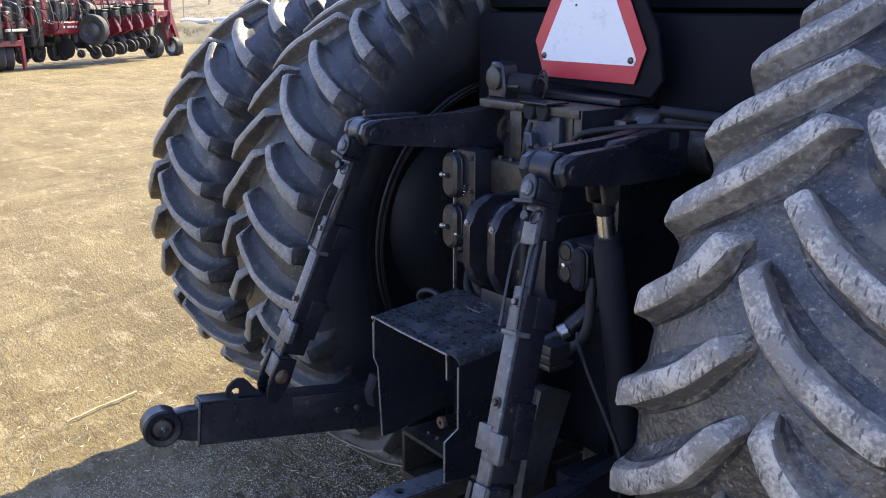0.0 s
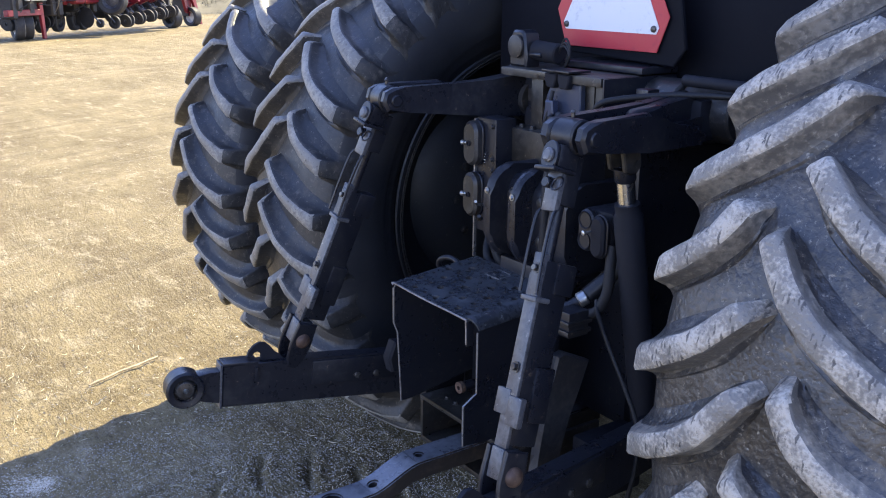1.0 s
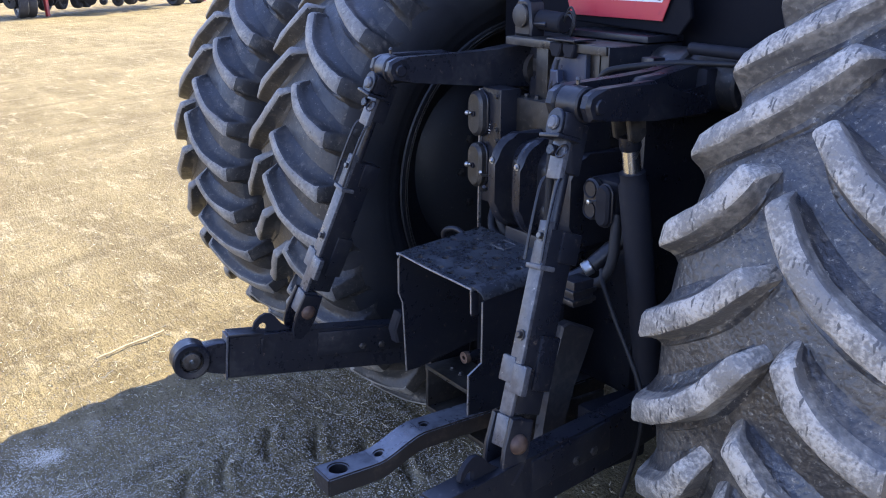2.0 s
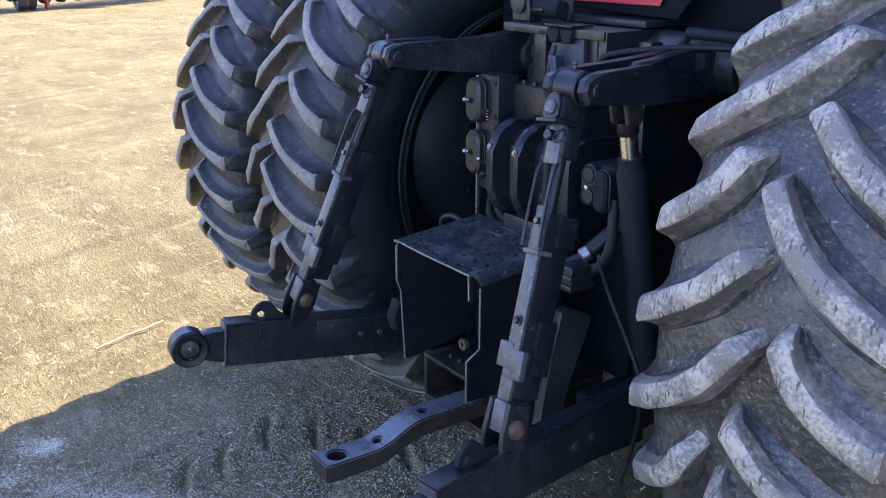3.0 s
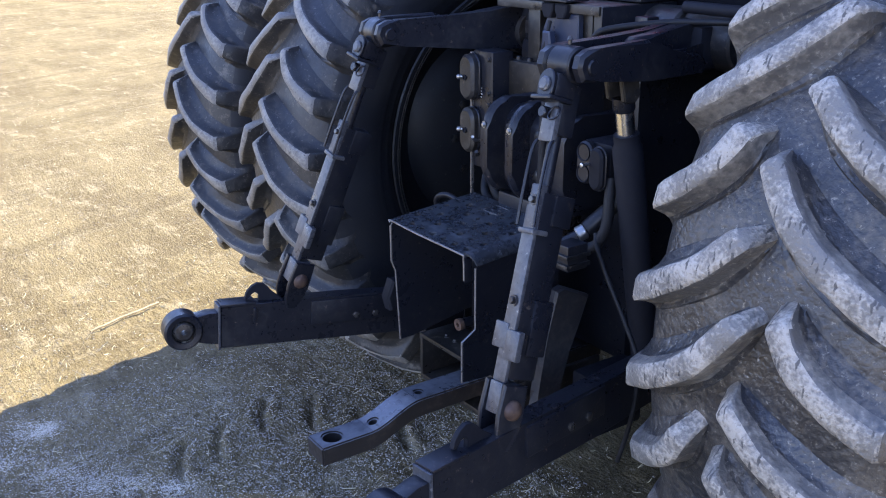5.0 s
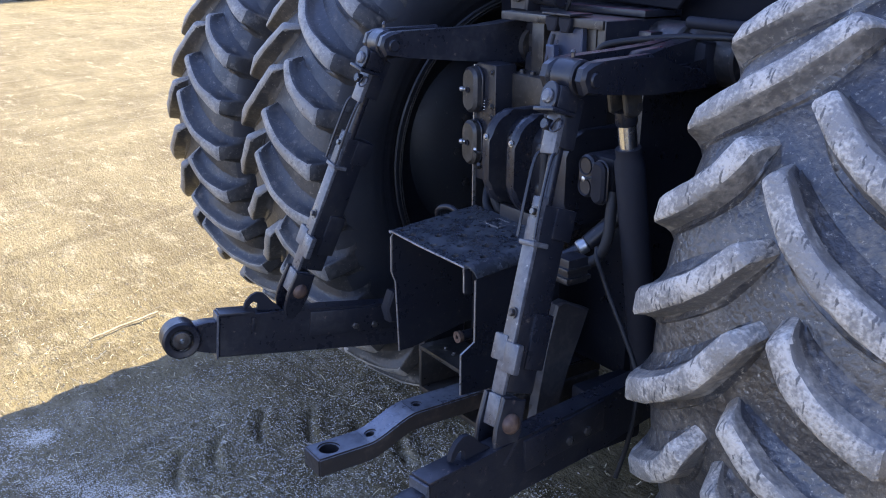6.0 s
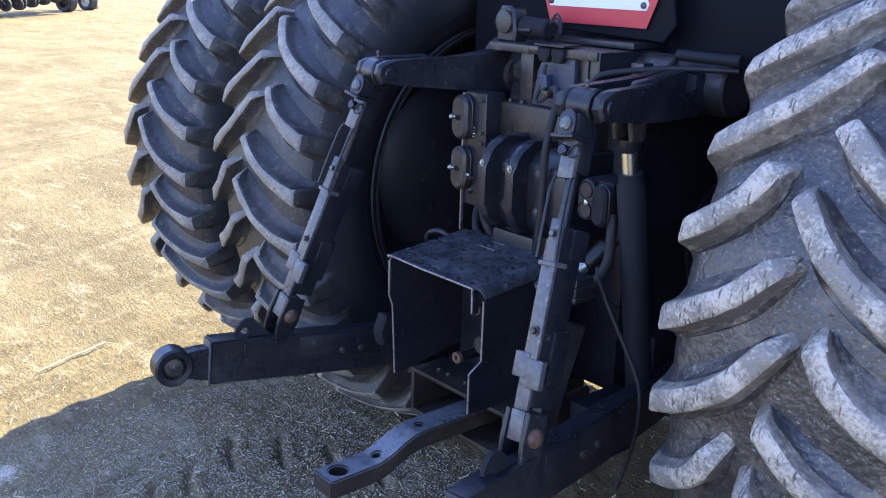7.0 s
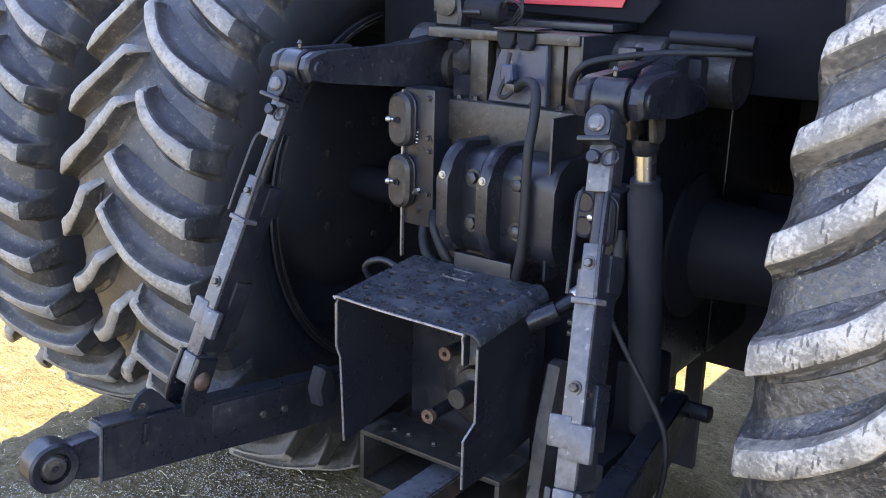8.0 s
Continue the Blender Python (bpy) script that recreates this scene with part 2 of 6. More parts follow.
def ground_material():
    m = bpy.data.materials.new("packed_gravel_yard")
    m.use_nodes = True
    nt = m.node_tree
    n, l = nt.nodes, nt.links
    b = n["Principled BSDF"]
    b.inputs["Roughness"].default_value = 0.95
    b.inputs["Specular IOR Level"].default_value = 0.2
    tc = n.new("ShaderNodeTexCoord")

    def noise_at(scale, detail=6, rough=0.6, stretch=None):
        t = n.new("ShaderNodeTexNoise")
        t.inputs["Scale"].default_value, t.inputs["Detail"].default_value, t.inputs["Roughness"].default_value = scale, detail, rough
        src = tc.outputs["Object"]
        if stretch:
            mp = n.new("ShaderNodeMapping")
            mp.inputs["Rotation"].default_value = (0, 0, radians(stretch[0]))
            mp.inputs["Scale"].default_value = (stretch[1], stretch[2], 1)
            l.new(src, mp.inputs["Vector"])
            src = mp.outputs["Vector"]
        l.new(src, t.inputs["Vector"])
        return t.outputs["Fac"]

    def tracks(scale, length, turn):
        """Noise drawn out along the way that vehicles cross the yard."""
        t = n.new("ShaderNodeTexNoise")
        t.inputs["Scale"].default_value, t.inputs["Detail"].default_value, t.inputs["Roughness"].default_value = scale, 6, 0.68
        mp = n.new("ShaderNodeMapping")
        mp.vector_type = "TEXTURE"
        mp.inputs["Rotation"].default_value = (0, 0, radians(turn))
        mp.inputs["Scale"].default_value = (length, 1, 1)
        l.new(tc.outputs["Object"], mp.inputs["Vector"])
        l.new(mp.outputs["Vector"], t.inputs["Vector"])
        return t.outputs["Fac"]

    def span(fac, a, z, hi=1.0):
        r = n.new("ShaderNodeMapRange")
        r.inputs["From Min"].default_value, r.inputs["From Max"].default_value, r.inputs["To Max"].default_value = a, z, hi
        l.new(fac, r.inputs["Value"])
        return r.outputs["Result"]

    def over(colour, fac, with_colour):
        x = n.new("ShaderNodeMix")
        x.data_type = "RGBA"
        if isinstance(colour, tuple):
            x.inputs["A"].default_value = (*colour, 1)
        else:
            l.new(colour, x.inputs["A"])
        x.inputs["B"].default_value = (*with_colour, 1)
        l.new(fac, x.inputs["Factor"])
        return x.outputs["Result"]

    c = over((0.173, 0.127, 0.060), span(noise_at(0.55, 8, 0.7, (25, 1.0, 2.2)), 0.42, 0.6), (0.268, 0.205, 0.103))
    c = over(c, span(noise_at(2.2, 9, 0.72, (35, 1.0, 3.0)), 0.55, 0.62, 0.7), (0.407, 0.331, 0.202))
    c = over(c, span(noise_at(3.4, 9, 0.74, (28, 1.0, 2.0)), 0.565, 0.62, 0.5), (0.118, 0.084, 0.040))
    c = over(c, span(tracks(4.5, 14.0, 118), 0.53, 0.62, 0.5), (0.132, 0.096, 0.046))
    c = over(c, span(tracks(1.6, 5.0, 121), 0.55, 0.66, 0.36), (0.41, 0.335, 0.206))
    c = over(c, span(tracks(7.0, 9.0, 112), 0.57, 0.65, 0.32), (0.4, 0.328, 0.204))
    c = over(c, span(noise_at(9.0, 8, 0.76), 0.52, 0.66, 0.42), (0.129, 0.095, 0.048))
    c = over(c, span(noise_at(16.0, 8, 0.72, (40, 1.0, 1.6)), 0.58, 0.64, 0.75), (0.390, 0.314, 0.196))
    # fine dark flecks put the shadows of small crevices into the colour
    c = over(c, span(noise_at(48.0, 5, 0.75), 0.53, 0.62, 0.5), (0.062, 0.048, 0.026))
    c = over(c, span(noise_at(120.0, 3, 0.6), 0.6, 0.68, 0.8), (0.399, 0.332, 0.211))
    c = over(c, span(noise_at(30.0, 6, 0.7, (-20, 1.0, 4.0)), 0.52, 0.64, 0.42), (0.084, 0.062, 0.038))
    vr = n.new("ShaderNodeTexVoronoi")
    vr.inputs["Scale"].default_value = 150.0
    l.new(tc.outputs["Object"], vr.inputs["Vector"])
    c = over(c, span(vr.outputs["Distance"], 0.2, 0.1, 0.6), (0.416, 0.378, 0.364))
    l.new(c, b.inputs["Base Color"])
    add = n.new("ShaderNodeMath")
    add.operation = "MULTIPLY_ADD"
    add.inputs[1].default_value = 0.6
    l.new(noise_at(90.0, 5, 0.7), add.inputs[0])
    l.new(noise_at(22.0, 6, 0.7, (-20, 1.0, 2.5)), add.inputs[2])
    bp = n.new("ShaderNodeBump")
    bp.inputs["Strength"].default_value, bp.inputs["Distance"].default_value = 0.9, 0.03
    l.new(add.outputs[0], bp.inputs["Height"])
    l.new(bp.outputs["Normal"], b.inputs["Normal"])
    return m


GROUND = ground_material()

# ---- building helpers ----
BASES = {}


def thing(name, base, label, category, group="", kind=""):
    ob = new(name)
    ob.location = base
    BASES[ob.name] = Vector(base)
    return tagged(ob, label, category, group, kind)


def mesh_of(name, bm, mats, smooth=40):
    bmesh.ops.recalc_face_normals(bm, faces=bm.faces)
    me = bpy.data.meshes.new(name)
    bm.to_mesh(me)
    bm.free()
    for m in mats if isinstance(mats, (list, tuple)) else [mats]:
        me.materials.append(m)
    if smooth:
        for p in me.polygons:
            p.use_smooth = True
        me.set_sharp_from_angle(angle=radians(smooth))
    return me


def part(name, bm, mats, parent, label="", smooth=40):
    """One mesh object under a thing or under a part; the bmesh holds world coordinates."""
    base = BASES[parent.name]
    bm.transform(Matrix.Translation(-base))
    ob = new(name, mesh_of(name, bm, mats, smooth))
    ob.parent = parent
    BASES[ob.name] = base
    if label:
        ob["label"] = label
    return ob


def solo(name, bm, mats, base, label, category, group="", kind="", smooth=40):
    """A top-level thing that is one mesh."""
    bm.transform(Matrix.Translation(-Vector(base)))
    ob = new(name, mesh_of(name, bm, mats, smooth))
    ob.location = base
    BASES[ob.name] = Vector(base)
    return tagged(ob, label, category, group, kind)


def axes_to(p0, p1, up=(0, 0, 1)):
    """A frame at p0 whose z runs to p1 and whose y lies towards up."""
    z = (Vector(p1) - Vector(p0)).normalized()
    x = Vector(up).cross(z)
    if x.length < 1e-4:
        x = Vector((1, 0, 0)).cross(z)
    x.normalize()
    y = z.cross(x)
    return Matrix.Translation(p0) @ Matrix((x, y, z)).transposed().to_4x4()


def add_box(bm, lo, hi, m=None, bevel=0.004, seg=2, mat=0):
    """A bevelled box between two corners, in the frame m."""
    c, s = (Vector(lo) + Vector(hi)) / 2, Vector(hi) - Vector(lo)
    r = bmesh.ops.create_cube(bm, size=1.0, matrix=(m or Matrix()) @ Matrix.Translation(c) @ Matrix.Diagonal((*s, 1)))
    vs = r["verts"]
    faces = {f for v in vs for f in v.link_faces}
    if bevel:
        es = {e for v in vs for e in v.link_edges}
        out = bmesh.ops.bevel(bm, geom=list(es), offset=min(bevel, 0.45 * min(s)), segments=seg, affect="EDGES", profile=0.6)
        faces = {f for f in faces if f.is_valid} | set(out["faces"])
    for f in faces:
        f.material_index = mat
    return bm


def add_prism(bm, outline, lo, hi, m=None, bevel=0.003, mat=0):
    """An outline in the local xy plane, drawn out from z = lo to z = hi, with bevelled rims."""
    m = m or Matrix()
    a = [bm.verts.new(m @ Vector((x, y, lo))) for x, y in outline]
    b = [bm.verts.new(m @ Vector((x, y, hi))) for x, y in outline]
    k = len(outline)
    fs = [bm.faces.new(a[::-1]), bm.faces.new(b)] + [bm.faces.new((a[i], a[(i + 1) % k], b[(i + 1) % k], b[i])) for i in range(k)]
    if bevel:
        rim = set(fs[0].edges) | set(fs[1].edges)
        out = bmesh.ops.bevel(bm, geom=list(rim), offset=bevel, segments=1, affect="EDGES")
        fs = [f for f in fs if f.is_valid] + out["faces"]
    for f in fs:
        f.material_index = mat
    return bm


def add_turned(bm, profile, m=None, seg=32, closed=False, mat=0):
    """A profile of (radius, height) turned about the local z axis."""
    m = m or Matrix()
    rings = []
    for r, h in profile:
        if r < 1e-6:
            rings.append([bm.verts.new(m @ Vector((0, 0, h)))])
        else:
            rings.append([bm.verts.new(m @ Vector((r * math.cos(2 * math.pi * i / seg), r * math.sin(2 * math.pi * i / seg), h))) for i in range(seg)])
    for a, b in zip(rings, rings[1:] + rings[:1] if closed else rings[1:]):
        for i in range(seg):
            j = (i + 1) % seg
            q = [a[i % len(a)], a[j % len(a)], b[j % len(b)], b[i % len(b)]]
            q = list(dict.fromkeys(q))
            if len(q) > 2:
                bm.faces.new(q).material_index = mat
    return bm


def add_rod(bm, p0, p1, r, seg=20, bevel=0.002, r1=None, mat=0):
    """A round bar with chamfered ends."""
    length = (Vector(p1) - Vector(p0)).length
    r1 = r if r1 is None else r1
    return add_turned(bm, [(0, 0), (r - bevel, 0), (r, bevel), (r1, length - bevel), (r1 - bevel, length), (0, length)], axes_to(p0, p1), seg, mat=mat)


def smooth_line(points, steps=8):
    """Points along a Catmull-Rom line."""
    ps = [Vector(p) for p in points]
    ps = [2 * ps[0] - ps[1], *ps, 2 * ps[-1] - ps[-2]]
    out = []
    for a, b, c, d in zip(ps, ps[1:], ps[2:], ps[3:]):
        for i in range(steps):
            t = i / steps
            out.append(0.5 * ((2 * b) + (c - a) * t + (2 * a - 5 * b + 4 * c - d) * t * t + (3 * b - a - 3 * c + d) * t ** 3))
    return out + [ps[-2]]


def add_tube(bm, points, r, seg=10, steps=8, mat=0):
    """A hose or wire along a smooth line."""
    ps = smooth_line(points, steps) if steps > 1 else [Vector(p) for p in points]
    rings = []
    x = None
    for i, p in enumerate(ps):
        z = (ps[min(i + 1, len(ps) - 1)] - ps[max(i - 1, 0)]).normalized()
        if x is None:
            x = z.orthogonal().normalized()
        x = (x - z * x.dot(z)).normalized()
        y = z.cross(x)
        rings.append([bm.verts.new(p + r * (math.cos(2 * math.pi * k / seg) * x + math.sin(2 * math.pi * k / seg) * y)) for k in range(seg)])
    for a, b in zip(rings, rings[1:]):
        for k in range(seg):
            bm.faces.new((a[k], a[(k + 1) % seg], b[(k + 1) % seg], b[k])).material_index = mat
    bm.faces.new(rings[0][::-1]).material_index = mat
    bm.faces.new(rings[-1]).material_index = mat
    return bm


def add_holed(bm, corners, centre, r, top, bottom, seg=16, mat=0, walls=(1, 1, 1, 1)):
    """A four-sided slab with a round hole right through it; corners run anticlockwise seen from above, top and bottom map (x, y) to points."""
    edge = []
    per = seg // 4
    for i in range(4):
        a, b = Vector(corners[i]), Vector(corners[(i + 1) % 4])
        edge += [a + (b - a) * k / per for k in range(per)]
    c = Vector(centre)
    a0 = math.atan2(edge[0].y - c.y, edge[0].x - c.x)
    ring = [c + r * Vector((math.cos(a0 + 2 * math.pi * k / seg), math.sin(a0 + 2 * math.pi * k / seg))) for k in range(seg)]
    layers = [[[bm.verts.new(f(p.x, p.y)) for p in line] for line in (edge, ring)] for f in (top, bottom)]
    (et, rt), (eb, rb) = layers
    for k in range(seg):
        j = (k + 1) % seg
        for q in ((et[k], et[j], rt[j], rt[k]), (eb[j], eb[k], rb[k], rb[j]), (rt[k], rt[j], rb[j], rb[k])):
            bm.faces.new(q).material_index = mat
        if walls[k // per]:
            bm.faces.new((et[j], et[k], eb[k], eb[j])).material_index = mat
    return bm


def slotted(r, half, seg=8):
    """The outline of an oblong with round ends, along y."""
    out = [(r * math.cos(math.pi * k / seg), half + r * math.sin(math.pi * k / seg)) for k in range(seg + 1)]
    return out + [(-x, -y) for x, y in out]


def add_bolt(bm, p, way, r=0.011, h=0.008, mat=0):
    """A hexagon head with a washer."""
    m = axes_to(p, Vector(p) + Vector(way))
    add_turned(bm, [(0, 0), (r * 1.45, 0), (r * 1.45, 0.002), (0, 0.002)], m, 14, mat=mat)
    add_turned(bm, [(0, 0.002), (r, 0.002), (r, h), (r * 0.8, h + 0.0015), (0, h + 0.0015)], m, 6, mat=mat)
    return bm


# ---- ground ----
GZ = -0.03
AXLE_Y, AXLE_Z = 2.12, 0.89


def ground_height(x, y):
    """Gentle unevenness, and tread prints behind the tractor."""
    d = math.hypot(x, y - 1)
    near = max(0.0, 1 - d / 14)
    z = GZ + 0.012 * near * noise.noise((x * 1.3, y * 1.3, 0.0)) + 0.006 * near * noise.noise((x * 6, y * 6, 3.0))
    z += 0.007 * near * noise.noise((x * 17, y * 17, 9.0)) + 0.004 * near * noise.noise((x * 41, y * 41, 2.0))
    for cx, cy, reach in SWEEPS:                     # curved tyre scuffs in the loose dirt
        r = math.hypot(x - cx, y - cy)
        if r < reach:
            z += 0.006 * (1 - r / reach) ** 0.5 * max(0, noise.noise((x * 3, y * 3, cx)) + 0.35) * math.sin(2 * math.pi * (r + 0.012 * noise.noise((x * 9, y * 9, 4))) / 0.062)
    for cx, cy, turn in PRINTS:
        c, s = math.cos(turn), math.sin(turn)
        u, v = (x - cx) * c + (y - cy) * s, -(x - cx) * s + (y - cy) * c
        if abs(u) < 0.13 and abs(v) < 0.1:
            bend = v - 0.12 * abs(u) + 0.006 * noise.noise((x * 30, y * 30, 5))
            fade = (1 - (u / 0.13) ** 2) ** 0.7
            z += fade * (0.014 * math.exp(-((bend - 0.022) / 0.02) ** 2) - 0.03 * math.exp(-((bend + 0.012) / 0.016) ** 2))
    return z


SWEEPS = [(-0.15, 0.35, 0.75), (0.45, 1.15, 0.6)]
PRINTS = [(-0.88, 0.81, -0.35), (-0.92, 0.955, -0.4), (-1.02, 1.165, -0.45), (-0.925, 1.31, -0.45), (-0.76, 1.42, -0.4), (-0.62, 1.5, -0.4), (-0.5, 0.95, 0.9), (-0.36, 1.1, 0.8), (-0.7, 0.62, -0.3), (-0.25, 0.7, 0.9), (-0.3, 1.45, 0.7)]


def spread(lo, hi, step, far, grow=1.13):
    """Even steps from lo to hi, growing steps out to far on both sides."""
    mid = list(np.arange(lo, hi + step / 2, step))
    out, s, p = [], step, hi
    while p < far:
        s *= grow
        p += s
        out.append(p)
    back, s, p = [], step, lo
    while p > -far:
        s *= grow
        p -= s
        back.append(p)
    return back[::-1] + mid + out


def build_ground():
    xs, ys = spread(-2.2, 0.8, 0.0155, 1800, 1.09), spread(0.1, 2.0, 0.0155, 1800, 1.09)
    verts = [(x, y, ground_height(x, y)) for y in ys for x in xs]
    w = len(xs)
    faces = [(j * w + i, j * w + i + 1, (j + 1) * w + i + 1, (j + 1) * w + i) for j in range(len(ys) - 1) for i in range(w - 1)]
    me = bpy.data.meshes.new("ground")
    me.from_pydata(verts, [], faces)
    me.materials.append(GROUND)
    for p in me.polygons:
        p.use_smooth = True
    return tagged(new("ground", me), "packed tan gravel yard strewn with straw and grit", "ground", kind="structure")


ground = build_ground()

# ---- tractor ----
tractor = thing("tractor", (0, AXLE_Y, GZ), "large tractor with black rear hitch and dual rear wheels on gravel", "tractor")

TYRE_R, TYRE_HALF, LUGS = 0.97, 0.247, 33
PITCH = 360 / LUGS
CARCASS = [(0.0, 0.914), (0.09, 0.911), (0.15, 0.903), (0.19, 0.892), (0.222, 0.875), (0.248, 0.845), (0.263, 0.795), (0.266, 0.735), (0.255, 0.665), (0.226, 0.605), (0.198, 0.565), (0.187, 0.55)]
LUG_PATHS = {
    "long": [(0.247, 0.0), (0.19, 1.6), (0.13, 3.6), (0.075, 6.0), (0.03, 8.9), (-0.004, 11.6)],
    "mid": [(0.247, 0.0), (0.19, 1.6), (0.13, 3.6), (0.085, 5.4), (0.048, 7.4), (0.022, 9.0)],
    "short": [(0.247, 0.0), (0.20, 1.5), (0.155, 3.2), (0.12, 5.0), (0.098, 6.8), (0.085, 8.2)],
}


def crown(u):
    return TYRE_R - 0.052 * (abs(u) / TYRE_HALF) ** 2.2


def carcass_radius(u):
    """The carcass's radius at a distance from the tyre's middle plane, as far as its shoulder."""
    return float(np.interp(abs(u), [c[0] for c in CARCASS[:7]], [c[1] for c in CARCASS[:7]]))


def add_lug(bm, cx, side, theta, path, axle_z, wear, slim, flare):
    """One tread bar from the shoulder to its nose, with a chamfered top and sloping flanks."""
    line = smooth_line([(u, TYRE_R * radians(d), 0) for u, d in path], 3)
    stations = []
    for i, p in enumerate(line):
        t = (line[min(i + 1, len(line) - 1)] - line[max(i - 1, 0)]).normalized()
        nrm = Vector((-t.y, t.x, 0))
        if nrm.y < 0:
            nrm = -nrm
        nrm = Vector((0, 1, 0)).lerp(nrm, min(1, i / 4)).normalized()      # square to the shoulder at its outer end
        k = i / (len(line) - 1)
        top = (0.0208 - 0.002 * k) * slim * (1 + flare * max(0, 1 - 2.6 * k))
        stations.append((p, nrm, crown(p.x), crown(p.x) - 0.066 - 0.012 * (abs(p.x) / TYRE_HALF) ** 8, top, top + (0.048 - 0.009 * k - top) * (1 - 0.6 * max(0, (k - 0.6) / 0.4))))
    p0, up = line[0], Vector((0, 1, 0))
    ends = [(p0 + Vector((out, 0, 0)), up, rt, rb, tw * slim * (1 + flare), bw * slim * (1 + 0.5 * flare)) for out, rt, rb, tw, bw in ((0.006, 0.906, 0.83, 0.0222, 0.047), (0.014, 0.868, 0.8, 0.0235, 0.05), (0.019, 0.82, 0.78, 0.0245, 0.05), (0.012, 0.772, 0.762, 0.0235, 0.045))]
    tip, tn, tr, br, tw, bw = stations[-1]
    ahead = (line[-1] - line[-2]).normalized()
    nose = [(tip + ahead * 0.008, tn, tr - 0.002, br, tw * 0.92, bw * 0.9), (tip + ahead * 0.021, tn, tr - 0.02, br, tw * 0.82, bw * 0.8), (tip + ahead * 0.034, tn, tr - 0.042, br, tw * 0.74, bw * 0.74), (tip + ahead * 0.052, tn, tr - 0.06, br - 0.006, tw * 0.6, bw * 0.6)]
    rows, last = [], len(ends + stations + nose) - 1
    for i, (p, nrm, rt, rb, tw, bw) in enumerate(ends[::-1] + stations + nose):
        row = []
        tread = i >= len(ends)
        f, h = (bw - tw) / 0.028 * (1.0 if tread else 0.8), rt - rb
        half = [(tw - 0.008, rt), (tw, rt - 0.0055)] + [(tw + f * o, rt - h * k) for o, k in ((0.004, 0.22), (0.01, 0.48), (0.022, 0.7), (0.042, 0.86), (0.06, 1.0))]
        steep = half[:2] + [(tw + (o - tw) * (0.7 if tread else 0.8), r) for o, r in half[2:]]      # the trailing flank falls off more sharply
        for j, (off, r) in enumerate([(-o, r) for o, r in steep[::-1]] + half):
            q = p + nrm * off
            if tread and j in (0, 13):          # the fillet runs out into the carcass
                r = carcass_radius(q.x) - 0.009
            elif tread and j in (1, 12):
                r = carcass_radius(q.x) + 0.005
            if i == last:                            # the nose runs out below the carcass
                r = min(r, carcass_radius(q.x) - 0.012)
            elif i == last - 1 and (j < 3 or j > 10):
                r = carcass_radius(q.x) - 0.008
            if 1 < j < 12:
                q = q + 0.0022 * noise.noise_vector((q.x * 28 + cx * 9, q.y * 28 + theta, side * 3))
                r = r + 0.003 * noise.noise((q.x * 22 + theta, q.y * 22, cx * 5))
            a = radians(theta) + (q.y - 0.024) / TYRE_R
            r -= wear
            row.append(bm.verts.new((cx + side * q.x, AXLE_Y - r * math.cos(a), axle_z + r * math.sin(a))))
        rows.append(row)
    for i, (a, b) in enumerate(zip(rows, rows[1:])):
        for k in range(13):
            f = bm.faces.new((a[k], a[k + 1], b[k + 1], b[k]))
            # noses take the pale face material as a painted highlight
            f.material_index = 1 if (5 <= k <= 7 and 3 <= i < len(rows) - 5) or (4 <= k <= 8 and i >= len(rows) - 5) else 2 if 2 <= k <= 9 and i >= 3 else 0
    bm.faces.new(rows[0])
    bm.faces.new(rows[-1][::-1])


def build_tyre(cx, axle_z, wear):
    """The carcass of a drive tyre, with raised rings on its walls."""
    bm = bmesh.new()
    prof = smooth_line([(u, r, 0) for u, r in CARCASS], 6)
    for p in prof:                               # raised rings near the rim
        p.x += 0.0025 * (math.exp(-((p.y - 0.585) / 0.006) ** 2) + math.exp(-((p.y - 0.635) / 0.006) ** 2))
    prof = [(p.x, p.y - wear * min(1, max(0, (p.y - 0.6) / 0.25))) for p in prof]
    prof = [(-u, r) for u, r in prof[:0:-1]] + prof
    seg = 132
    rings = [[bm.verts.new((cx + u, AXLE_Y - r * math.cos(2 * math.pi * k / seg), axle_z + r * math.sin(2 * math.pi * k / seg))) for k in range(seg)] for u, r in prof]
    for (u, r), a, b in zip(prof, rings, rings[1:]):
        for k in range(seg):
            bm.faces.new((a[k], a[(k + 1) % seg], b[(k + 1) % seg], b[k])).material_index = 1 if r < 0.83 else 0
    return flattened(bm)


def flattened(bm):
    floor = GZ - 0.006
    for v in bm.verts:
        if v.co.z < floor + 0.05:                # the load flattens the tread
            v.co.z = floor + 0.045 * (1 - min(1, (floor + 0.05 - v.co.z) / 0.1)) ** 1.5
    return bm


